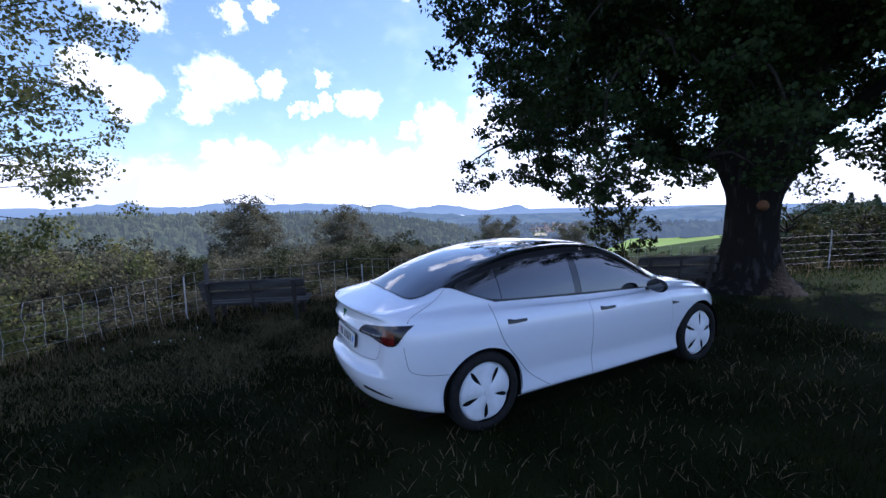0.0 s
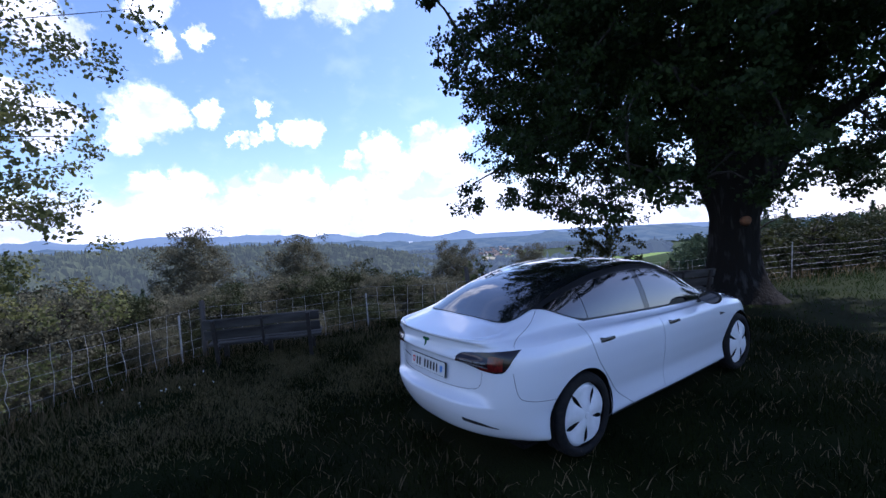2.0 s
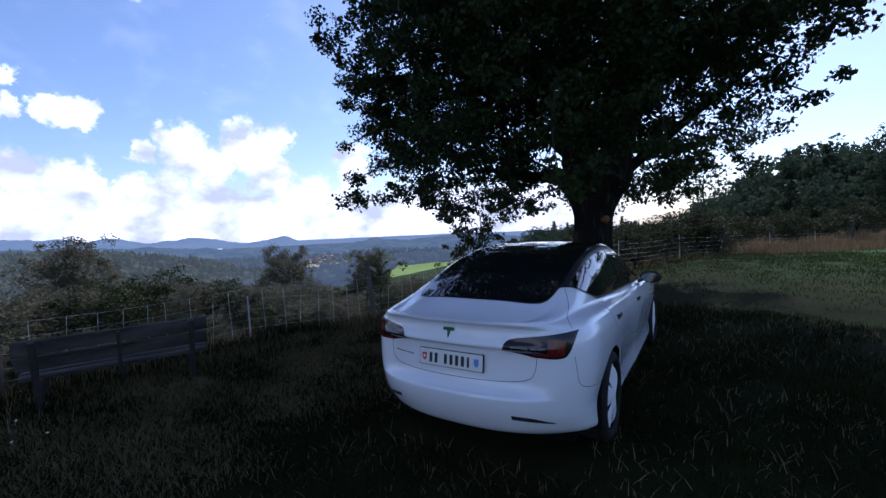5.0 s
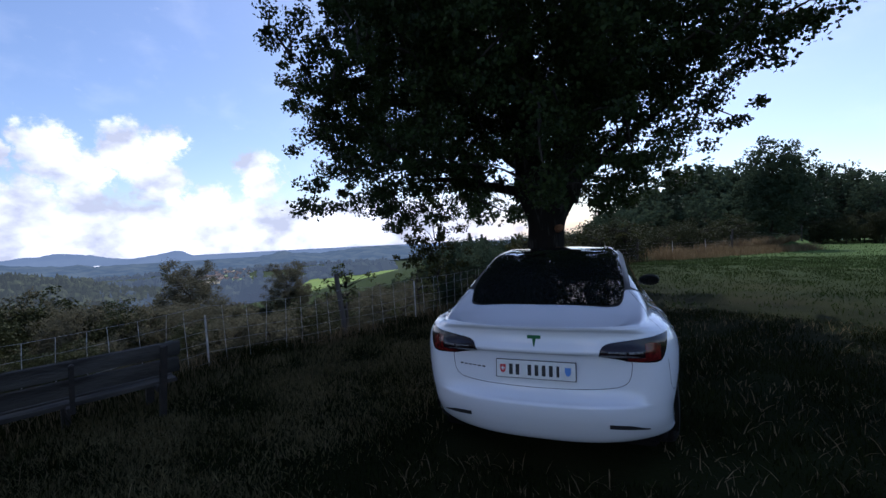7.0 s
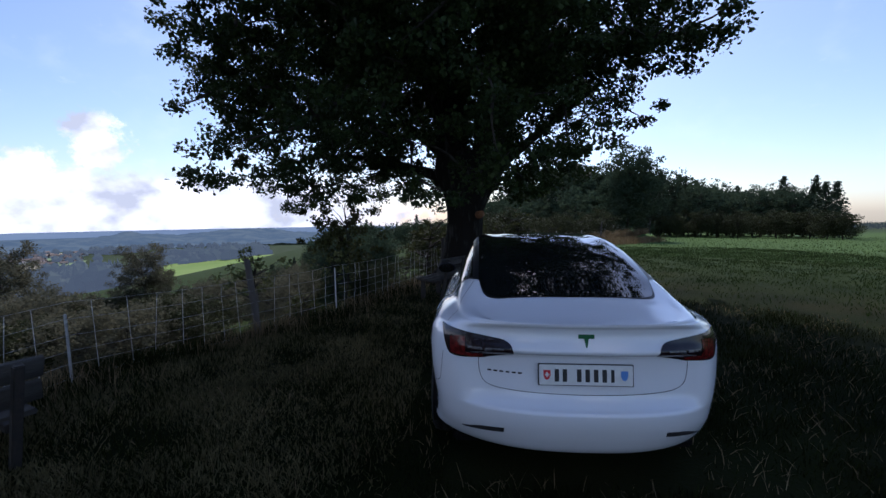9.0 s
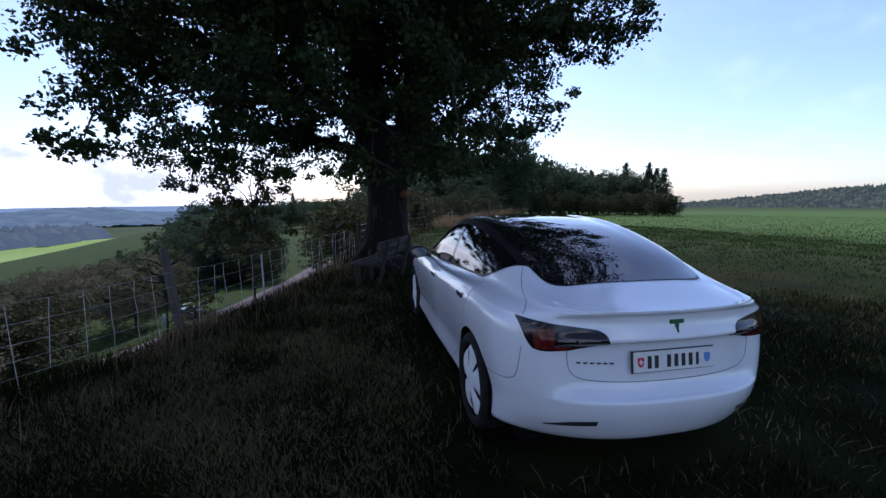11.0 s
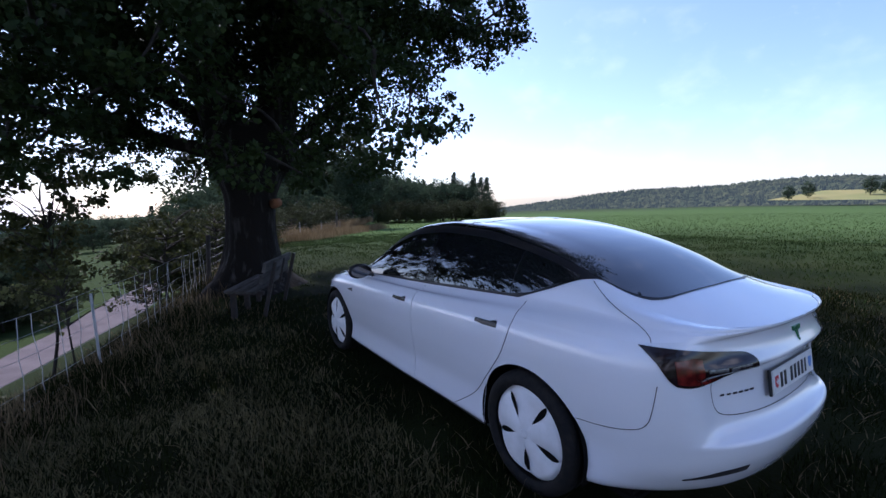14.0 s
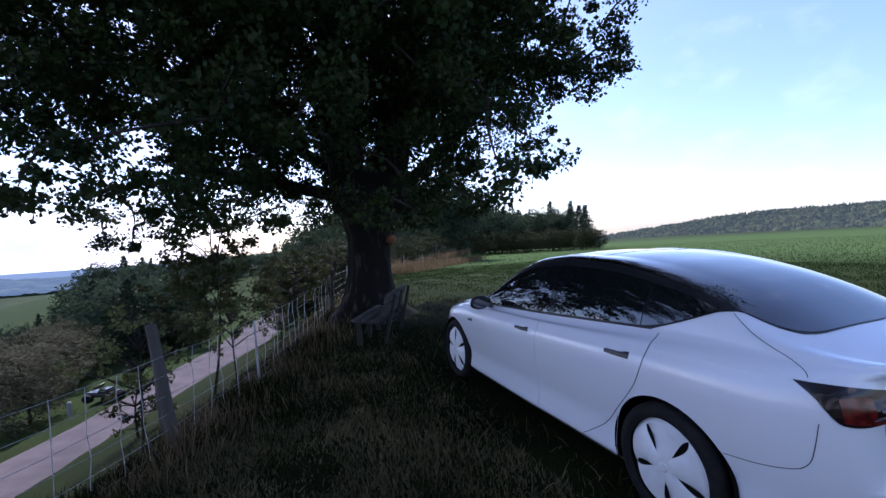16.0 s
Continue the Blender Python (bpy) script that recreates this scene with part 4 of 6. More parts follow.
        bmesh.ops.create_circle(bm, cap_ends=True, segments=24, radius=1.0, matrix=pose(sg * 0.958, 2.012, 0.985) @ pose(0, 0, 0, 90, 0, 0) @ Matrix.Diagonal((0.098, 0.052, 1, 1)))
        part("mirror_glass", bm, GLASS, mir)
    # lower black lip and lid ledge
    strip("rear_valance", [(tail_point, x, 0.03) for x in steps(-0.60, 0.60, 40)], 0.04, 0.004, TRIM, car, 1, "black rear valance")
    # plate with bars for its characters
    py, pz = tail_point(0, level_of(-0.90, 0.752)).y - 0.016, 0.752
    tilt = -7
    plate_m = pose(0, py, pz, tilt, 0, 0)
    plate = put("number_plate", None, car, "white number plate", plate_m)
    bm = bmesh.new()
    box(bm, (0.512, 0.012, 0.120), pose(0, 0.004, 0), 0.003)
    part("plate_holder", bm, TRIM, plate)
    bm = bmesh.new()
    box(bm, (0.50, 0.008, 0.110), pose(0, -0.004, 0), 0.003)
    part("plate_face", bm, PLATE, plate)
    for x, w in ((-0.155, 0.030), (-0.112, 0.030), (-0.035, 0.030), (0.010, 0.030), (0.055, 0.030), (0.100, 0.030), (0.143, 0.022)):
        bm = bmesh.new()
        box(bm, (w * 0.8, 0.003, 0.068), pose(x, -0.0085, -0.002), 0.001)
        part("plate_bar", bm, INK, plate, "plain dark bar")
    for x, mat in ((-0.208, SHIELD_RED), (0.205, SHIELD_BLUE)):
        verts = [Vector((x + a, -0.0095, b)) for a, b in ((-0.019, 0.026), (0.019, 0.026), (0.019, -0.004), (0.012, -0.020), (0.0, -0.028), (-0.012, -0.020), (-0.019, -0.004))]
        verts += [v + Vector((0, 0.003, 0)) for v in verts]
        faces = [tuple(range(7))] + [(i, i + 7, (i + 1) % 7 + 7, (i + 1) % 7) for i in range(7)]
        put("shield", mesh_of("shield", verts, faces, mat, soft=False), plate, "small coat of arms")
    bm = bmesh.new()
    box(bm, (0.026, 0.002, 0.008), pose(-0.208, -0.0105, 0.002))
    box(bm, (0.008, 0.002, 0.026), pose(-0.208, -0.0112, 0.002))
    part("cross", bm, PLATE, plate)
    # plain green badge and a plain bar for the lettering
    def at_tail(x, z):
        return tail_point(x, level_of(-0.90, z))
    bm = bmesh.new()
    for z, w in ((0.972, 0.084), (0.962, 0.084), (0.951, 0.022), (0.939, 0.017), (0.927, 0.012), (0.916, 0.007)):
        box(bm, (w, 0.008, 0.0115), pose(0, at_tail(0, z).y - 0.003, z))
    part("badge", bm, GREEN_BADGE, car, "green metal badge")
    for i in range(6):
        x = -0.520 + i * 0.034
        bm = bmesh.new()
        box(bm, (0.022, 0.004, 0.009), pose(x, at_tail(x, 0.742).y - 0.002, 0.742, 0, 0, -14), 0.001)
        part("lettering_bar", bm, TRIM, car, "small dark bar")
    for wy, wz in WHEELS:
        for sg in (1, -1):
            build_wheel(car, sg, wy, 17 if wy == 0 else -28)
    return car


build_car()


# ---- fence ----
def build_fence():
    """Wire sheep netting on wooden posts and pale metal stakes along the edge of the level ground."""
    fence = tagged(put("fence", None), "sagging wire sheep netting on grey wooden posts and pale stakes", "fence")
    rng = random.Random(4)
    line = FENCE
    posts = {1: (1.08, 0.060, -6, 2), 2: (0.96, 0.046, 0, 2), 4: (1.12, 0.046, 3, -5), 7: (1.05, 0.05, 2, 3), 8: (1.05, 0.045, -5, 2), 9: (1.1, 0.05, 2, 2), 10: (1.1, 0.05, 3, 0)}

    def wood_post(x, y, high, rad, leanx, leany, name="post"):
        z = ground_z(x, y) - 0.12
        v, f = tube_data([(0, 0, 0), (0, 0, 0.3), (0, 0, high * 0.7), (0, 0, high + 0.12)], [rad * 1.05, rad, rad * 0.96, rad * 0.9], 10, True, 0.18)
        me = mesh_of(name, v, f, POSTWOOD)
        return put(name, me, fence, "weathered round wooden post", pose(x, y, z, leanx, leany, 0))
    for i, (high, rad, lx, ly) in posts.items():
        wood_post(*line[i], high, rad, lx, ly)
    # a thin leaning rod stands for the pale shrub's stem beside the post above the track
    wood_post(line[4][0] - 0.16, line[4][1] + 0.30, 0.72, 0.013, -4, -3)
    stakes = [(-4.86, -2.40, 0.78), (-4.72, 0.74, 0.72), (-3.08, 4.13, 0.80)]
    for x, y, high in stakes + [(-0.9, 11.0, 0.95), (0.6, 15.2, 0.95), (4.0, 21.8, 0.95), (6.1, 24.6, 0.95)]:
        bm = bmesh.new()
        box(bm, (0.022, 0.022, high + 0.2), pose(0, 0, (high + 0.2) / 2 - 0.2), 0.003)
        part("stake", bm, STAKE, fence, "thin pale metal stake").matrix_basis = pose(x, y, ground_z(x, y), rng.uniform(-2, 2), rng.uniform(-2, 2), 30)

    # wires: long horizontal strands, with crinkled upright strands tied to them
    spans = [(line[i], line[i + 1]) for i in range(len(line) - 1)]
    heights = [0.06, 0.20, 0.34, 0.50, 0.67, 0.84]
    for k, h in enumerate(heights):
        pieces = []
        for (x0, y0), (x1, y1) in spans:
            n = max(int(math.hypot(x1 - x0, y1 - y0) / 0.45), 3)
            pts = []
            for i in range(n + 1):
                u = i / n
                sag = 0.035 * math.sin(math.pi * u) * (1 if h > 0.4 else 0.4) + 0.012 * noise.noise((u * 9, h * 7, x0))
                x, y = x0 + (x1 - x0) * u, y0 + (y1 - y0) * u
                side = 0.02 * noise.noise((u * 5, h * 3, y0 + 5))
                pts.append((x + side, y + side, ground_z(x, y) + h - sag))
            pieces.append(tube_data(pts, [0.0026] * len(pts), 3, False))
        v, f = join_data(pieces)
        put("wire", mesh_of("wire", v, f, WIRE, soft=False), fence, "thin galvanised wire strand")
    for si, ((x0, y0), (x1, y1)) in enumerate(spans):
        dist = math.hypot(x1 - x0, y1 - y0)
        n = int(dist / (0.21 if si < 2 else 0.26 if si < 7 else 0.6))
        for i in range(1, n):
            u = (i + rng.uniform(-0.12, 0.12)) / n
            x, y = x0 + (x1 - x0) * u, y0 + (y1 - y0) * u
            lean = rng.uniform(-0.05, 0.05)
            pts = []
            for h in heights:
                d = 0.016 * rng.uniform(-1, 1)
                pts.append((x + lean * h + d, y + lean * h - d, ground_z(x, y) + h - 0.03 * math.sin(math.pi * u)))
            v, f = tube_data(pts, [0.0036 if si < 7 else 0.0024] * len(pts), 4, False)
            put("wire_tie", mesh_of("wire_tie", v, f, TIE if si < 7 else IRON, soft=False), fence)


build_fence()


# ---- benches ----
def plank(length, depth, thick, seed, rough=0.004):
    """A weathered board with worn edges and a slight bow."""
    bm = bmesh.new()
    box(bm, (length, depth, thick), Matrix(), 0.006)
    bmesh.ops.bisect_plane(bm, geom=bm.verts[:] + bm.edges[:] + bm.faces[:], plane_co=(length * 0.2, 0, 0), plane_no=(1, 0, 0))
    bmesh.ops.bisect_plane(bm, geom=bm.verts[:] + bm.edges[:] + bm.faces[:], plane_co=(-length * 0.25, 0, 0), plane_no=(1, 0, 0))
    for v in bm.verts:
        v.co += Vector((0.01 * noise.noise((v.co.y * 9, v.co.z * 9, seed)), 0, rough * noise.noise((v.co.x * 1.5, v.co.y * 12, seed + 3))))
    return bm


def build_bench(length, m, label):
    """A plank bench with a two-board back, on square supports."""
    bench = tagged(put("bench", None, m=m), label, "bench")
    for k, (z, lean) in enumerate(((0.605, -14), (0.775, -14))):
        p = part("back_plank", plank(length, 0.142, 0.045, k), WOOD, bench)
        p.matrix_basis = pose(0, 0.245 + 0.055 * k, z - 0.02) @ pose(0, 0, 0, 90 + lean, 0, 0)
    for k in range(3):
        p = part("seat_plank", plank(length, 0.125, 0.038, 10 + k), WOOD, bench)
        p.matrix_basis = pose(0, -0.20 + 0.145 * k, 0.435 - 0.012 * k, -3, 0, 0)
    for x in (-length / 2 + 0.16, 0.0, length / 2 - 0.16):
        bm = bmesh.new()
        if x:
            box(bm, (0.055, 0.05, 0.89), pose(x, 0.262, 0.40, -14, 0, 0) @ pose(0, 0.047, 0.0), 0.006)
        else:
            box(bm, (0.035, 0.03, 0.42), pose(x, 0.262, 0.40, -14, 0, 0) @ pose(0, 0.037, 0.22), 0.006)
        part("upright", bm, IRON, bench, "dark support post")
        bm = bmesh.new()
        box(bm, (0.06, 0.50, 0.06), pose(x, -0.02, 0.385, -3, 0, 0), 0.006)
        part("seat_bearer", bm, IRON, bench)
        bm = bmesh.new()
        box(bm, (0.065, 0.075, 0.60), pose(x, -0.20, 0.09), 0.006)
        part("leg", bm, IRON, bench)
    return bench


# first bench faces the valley, its back to the meadow, along the fence
def bench_along(a, b, top, label, tip=0.0):
    """A bench whose backrest's top runs from a to b."""
    a, b = Vector(a), Vector(b)
    turn = math.degrees(math.atan2(b.y - a.y, b.x - a.x))
    out = Vector((b.y - a.y, a.x - b.x)).normalized()
    mid = (a + b) / 2 - out * 0.335
    return build_bench((b - a).length, pose(mid.x, mid.y, top - 0.835, 0, tip, turn + 180), label)


bench_along((-4.08, -2.16), (-3.46, -0.64), 0.735, "long weathered grey plank bench standing in tall grass by the fence")
bench_along((-1.24, 4.67), (-0.58, 5.90), 0.82, "small old wooden bench beside the big tree trunk")


# ---- small vehicle on the track ----
def build_buggy():
    x, y = -9.9, 20.4
    z = ground_z(x, y)
    ob = tagged(put("small_vehicle", None, m=pose(x, y, z, 0, 0, 62) @ Matrix.Diagonal((0.85, 0.9, 0.62, 1))), "small dark open vehicle parked at the gravel track", "vehicle")
    bm = bmesh.new()
    box(bm, (0.75, 1.55, 0.32), pose(0, 0, 0.48), 0.10)
    box(bm, (0.62, 0.6, 0.28), pose(0, -0.15, 0.70), 0.10)
    part("body", bm, DARKCAR, ob)
    bm = bmesh.new()
    box(bm, (0.6, 0.03, 0.3), pose(0, 0.28, 0.92, 25, 0, 0), 0.01)
    part("windshield", bm, TRIM, ob)
    for sx in (-0.40, 0.40):
        for sy in (-0.5, 0.5):
            v, f = lathe([(-0.09, 0.10), (-0.09, 0.24), (-0.06, 0.27), (0.06, 0.27), (0.09, 0.24), (0.09, 0.10), (0.05, 0.0)], 20)
            put("wheel", mesh_of("wheel", v, f, RUBBER), ob, m=pose(sx, sy, 0.27))
    p = (-10.9, 19.8)
    bm = bmesh.new()
    box(bm, (0.14, 0.14, 0.62), pose(p[0], p[1], ground_z(*p) + 0.30), 0.02)
    tagged(part("marker_post", bm, STAKE, None), "short pale marker post beside the track", "post")


build_buggy()


# ---- foliage ----
def leaves_at(centres, spread, count, size, rng, droop=0.0, flat=0.6):
    """Corners of many small folded leaves in clumps: an array of triangles."""
    c = np.repeat(np.asarray(centres, float), count, axis=0)
    n = len(c)
    rad = np.repeat(np.asarray(spread, float), count)
    d = rng.normal(size=(n, 3))
    d /= np.linalg.norm(d, axis=1, keepdims=True)
    d *= (rng.random(n) ** 0.45)[:, None] * rad[:, None]
    d[:, 2] *= flat
    d[:, 2] -= droop * rng.random(n) * rad
    p = c + d
    a = rng.normal(size=(n, 3)) + np.array((0, 0, -0.35))
    a /= np.linalg.norm(a, axis=1, keepdims=True)
    b = np.cross(a, rng.normal(size=(n, 3)))
    b /= np.linalg.norm(b, axis=1, keepdims=True) + 1e-9
    nrm = np.cross(a, b)
    s = (size * (0.6 + 0.8 * rng.random(n)))[:, None]
    tip, left, right = p + a * s, p + a * s * 0.45 + b * s * 0.42 + nrm * s * 0.10, p + a * s * 0.45 - b * s * 0.42 + nrm * s * 0.10
    return np.stack([p, right, tip, left], axis=1).reshape(-1, 3)


def crown_centres(count, centre, radii, rng, inner=0.35, rough=0.22, seed=0.0, keep=None):
    out = []
    while len(out) < count:
        d = Vector(rng.normal(size=3)).normalized()
        r = (inner ** 3 + (1 - inner ** 3) * rng.random()) ** (1 / 3)
        env = 1 + rough * 1.6 * noise.noise(d * 2.1 + Vector((seed, 0, 0))) + rough * 0.8 * noise.noise(d * 5.0 + Vector((0, seed, 0)))
        p = Vector([centre[i] + d[i] * r * env * radii[i] for i in range(3)])
        if keep is None or keep(p):
            out.append(p)
    return out


def bent(a, b, bend, rng, n=6):
    """A gently crooked line from a to b."""
    a, b = Vector(a), Vector(b)
    off = Vector(rng.normal(size=3)) * bend * (b - a).length
    return [a.lerp(b, i / n) + off * math.sin(math.pi * i / n) + Vector((0, 0, bend * (b - a).length * math.sin(math.pi * i / n))) for i in range(n + 1)]


def build_linden():
    rng = np.random.default_rng(11)
    base = Vector((-0.97, 7.52, ground_z(-0.97, 7.52) - 0.1))
    tree = tagged(put("tree", None), "big old linden tree with furrowed trunk and dense dark crown", "tree")
    # trunk: fluted and flared towards the roots
    verts, faces = [], []
    rings = [(0.0, 0.98), (0.15, 0.80), (0.4, 0.62), (0.8, 0.50), (1.3, 0.445), (1.8, 0.445), (2.3, 0.49), (2.7, 0.52), (3.0, 0.50), (3.25, 0.36), (3.35, 0.10)]
    sides = 40
    fine = along([(z, r) for z, r in rings], 4)
    for z, r in fine:
        for k in range(sides):
            a = 2 * math.pi * k / sides
            root = 0.34 * max(0, 1 - z / 0.9) ** 2 * (0.5 + 0.5 * math.cos(5 * a + 1.0))
            flute = 0.045 * math.sin(7 * a + 0.7 * z) + 0.07 * noise.noise((math.cos(a) * 2.2, math.sin(a) * 2.2, z * 0.8)) + 0.03 * noise.noise((math.cos(a) * 7, math.sin(a) * 7, z * 2.0))
            rr = r * (1 + flute) + root
            stretch = 1 + 0.62 * smooth(1.7, 3.0, z)
            verts.append(base + Vector((rr * math.cos(a) * stretch + 0.06 * z, rr * math.sin(a), z)))
    for i in range(len(fine) - 1):
        for k in range(sides):
            k2 = (k + 1) % sides
            faces.append((i * sides + k, i * sides + k2, (i + 1) * sides + k2, (i + 1) * sides + k))
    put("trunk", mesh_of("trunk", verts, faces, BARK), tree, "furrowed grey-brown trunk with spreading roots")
    fork = base + Vector((0.15, 0, 2.85))
    tops = []
    limbs = [((-0.40, 0.0, -0.35), (-0.75, -0.3, 5.6), 0.42, 0.20), ((0.36, -0.05, -0.45), (2.05, 0.2, 5.8), 0.40, 0.20), ((0.35, 0.3, -0.1), (0.9, 1.9, 5.5), 0.24, 0.08),
             ((-0.46, 0, -0.20), (-3.3, 0.2, 0.45), 0.15, 0.04), ((0.5, 0, -0.15), (3.4, 0.6, 2.2), 0.14, 0.04), ((-0.3, -0.2, 0.6), (-2.2, -2.4, 3.4), 0.12, 0.04),
             ((0.3, -0.2, 0.7), (1.7, -2.4, 3.6), 0.12, 0.04), ((-0.3, 0.3, 0.2), (-2.6, 2.6, 2.8), 0.15, 0.05), ((0.3, 0.3, 0.4), (2.2, 2.4, 3.0), 0.14, 0.05), ((-0.35, -0.1, 1.0), (-1.9, -0.6, 4.6), 0.14, 0.05),
             ((0.9, 0.0, 1.4), (2.6, 0.3, 3.6), 0.16, 0.05)]
    for a, b, r0, r1 in limbs:
        pts = bent(fork + Vector(a), fork + Vector(b), 0.06, rng, 8)
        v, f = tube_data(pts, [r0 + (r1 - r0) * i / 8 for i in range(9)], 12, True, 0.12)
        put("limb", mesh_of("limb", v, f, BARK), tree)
        tops += pts[3:]
    crown_c = Vector((-1.75, 7.2, 6.1))

    def keep(p):
        near_trunk = math.hypot(p.x - base.x, p.y - base.y)
        low = 2.0 + 0.8 * noise.noise((p.x * 0.6, p.y * 0.6, 2.0)) + max(0, 2.4 - near_trunk) * 0.62
        low += 0.6 * smooth(0.5, 3.0, p.x - base.x)
        if p.y < base.y:
            low += max(0, 2.8 - max(near_trunk, 1.2)) * 0.85      # leaves cleared on the camera's side so that the trunk shows
        # sky slot lined up with the camera's sight line to the fork
        slot = abs(p.x + 0.88 - 0.17 * (p.y - 7.52) - 0.16 * (p.z - 3.2)) < 0.17 and 2.9 < p.z < 4.1
        hole = noise.noise((p.x * 1.05, p.y * 1.05, p.z * 1.25))
        gap = hole > 0.12 + 0.13 * smooth(2.6, 4.6, p.z)
        # last limits trim the crown along sight lines to fit the camera's view
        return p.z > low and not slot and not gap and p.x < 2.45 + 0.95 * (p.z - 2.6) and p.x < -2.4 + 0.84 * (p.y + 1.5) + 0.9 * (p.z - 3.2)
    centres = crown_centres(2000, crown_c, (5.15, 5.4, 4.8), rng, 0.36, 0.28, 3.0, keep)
    # unseen upper canopy, added and spread wide to shade the car and grass
    high = crown_centres(560, Vector((-0.2, 6.3, 11.3)), (7.6, 7.2, 4.0), rng, 0.3, 0.2, 8.0, lambda p: p.z > 8.2 + 0.25 * max(0, abs(p.x) - 4))
    centres += crown_centres(90, Vector((-6.0, 6.8, 4.3)), (1.1, 1.8, 1.3), rng, 0.2, 0.3, 6.0)
    centres += crown_centres(150, Vector((-5.2, 6.9, 6.4)), (2.2, 3.0, 2.6), rng, 0.2, 0.3, 12.0)
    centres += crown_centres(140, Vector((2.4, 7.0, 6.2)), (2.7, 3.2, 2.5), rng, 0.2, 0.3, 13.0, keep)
    centres += crown_centres(26, Vector((3.0, 4.9, 5.0)), (1.1, 0.9, 0.7), rng, 0.2, 0.3, 14.0)
    centres += crown_centres(12, Vector((-0.1, 9.3, 3.7)), (0.55, 0.6, 0.55), rng, 0.2, 0.3, 9.0)
    centres += crown_centres(26, Vector((0.9, 9.7, 2.7)), (0.9, 0.9, 0.8), rng, 0.2, 0.3, 17.0)
    centres += crown_centres(30, Vector((-2.9, 7.4, 3.1)), (1.2, 0.9, 0.5), rng, 0.2, 0.3, 18.0)
    # drooping skirt of lower twigs
    for k in range(260):
        a = rng.uniform(0, 2 * math.pi)
        r = rng.uniform(3.0, 5.2)
        p = Vector((crown_c.x + r * math.cos(a), crown_c.y + r * math.sin(a), rng.uniform(1.75, 3.2)))
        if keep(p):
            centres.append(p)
    # no clump hangs apart from the rest
    spots = np.array([tuple(c) for c in centres])
    centres = [c for c, p in zip(centres, spots) if (np.linalg.norm(spots - p, axis=1) < 0.9).sum() > 2]
    pieces = []
    grown = list(tops)
    for c in sorted(centres[::3], key=lambda q: math.hypot(q.x - base.x, q.y - base.y) + abs(q.z - 5.0)):
        start = min(grown, key=lambda t: (t - c).length)
        grown.append(c)
        pts = bent(start, c, 0.07, rng, 4)
        pieces.append(tube_data(pts, [0.035, 0.026, 0.019, 0.013, 0.006], 5, False))
    v, f = join_data(pieces)
    tagged(put("branchwork", mesh_of("branchwork", v, f, TWIG), tree), kind="stuff")
    spread = rng.uniform(0.16, 0.46, len(centres))
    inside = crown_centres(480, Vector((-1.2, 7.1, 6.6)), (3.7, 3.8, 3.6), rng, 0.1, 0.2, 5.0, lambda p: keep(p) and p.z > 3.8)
    tri = leaves_at(centres, spread, 104, 0.076, rng, 0.25, 0.62)
    tri = np.concatenate([tri, leaves_at(inside, rng.uniform(0.4, 0.7, len(inside)), 80, 0.10, rng, 0.2, 0.7), leaves_at(high, rng.uniform(0.7, 1.1, len(high)), 110, 0.135, rng, 0.25, 0.62)])
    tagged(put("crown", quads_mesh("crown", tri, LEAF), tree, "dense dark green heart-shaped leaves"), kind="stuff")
    # the sawn-off stub on the trunk
    bm = bmesh.new()
    bmesh.ops.create_cone(bm, cap_ends=True, segments=18, radius1=0.10, radius2=0.075, depth=0.16, matrix=pose(-0.50, 7.08, 1.65, 78, 0, 30))
    part("cut_stub", bm, CUTWOOD, tree, "orange fresh-sawn branch stub", True)
    return tree


build_linden()


def broad_tree(name, label, height, radius, leaf_mat, rng, clumps, per, size, trunk_r=0.16, droop=0.2, bottom=0.25, seed=1.0, group="", bark=TWIG, twig_r=0.012, clump=1.3, twigs=70):
    """A smaller broadleaved tree: tapered trunk, limbs and a crown of leaf clumps."""
    tree = tagged(put(name, None), label, "tree", group)
    pts = bent((0, 0, -0.4), (0.05 * height, 0.03 * height, height * 0.8), 0.02, rng, 7)
    v, f = tube_data(pts, [trunk_r * (1 - 0.11 * i) for i in range(8)], 9, True, 0.15)
    put("trunk", mesh_of("trunk", v, f, bark), tree)
    centre = (0.03 * height, 0.02 * height, height * (bottom + (1 - bottom) / 2))
    centres = crown_centres(clumps, centre, (radius, radius, height * (1 - bottom) / 2), rng, 0.25, 0.28, seed)
    pieces = []
    for c in centres[:: max(1, clumps // twigs)]:
        start = min(pts[2:], key=lambda t: abs(t.z - c.z * 0.8) + 0.2 * (t - c).length)
        pieces.append(tube_data(bent(start, c, 0.06, rng, 3), [twig_r * 2.4, twig_r * 1.7, twig_r, twig_r * 0.4], 4, False))
    v, f = join_data(pieces)
    tagged(put("branchwork", mesh_of("branchwork", v, f, bark), tree), kind="stuff")
    q = leaves_at(centres, rng.uniform(0.10, 0.2, clumps) * radius * clump, per, size, rng, droop, 0.75)
    tagged(put("crown", quads_mesh("crown", q, leaf_mat), tree), kind="stuff")
    return tree


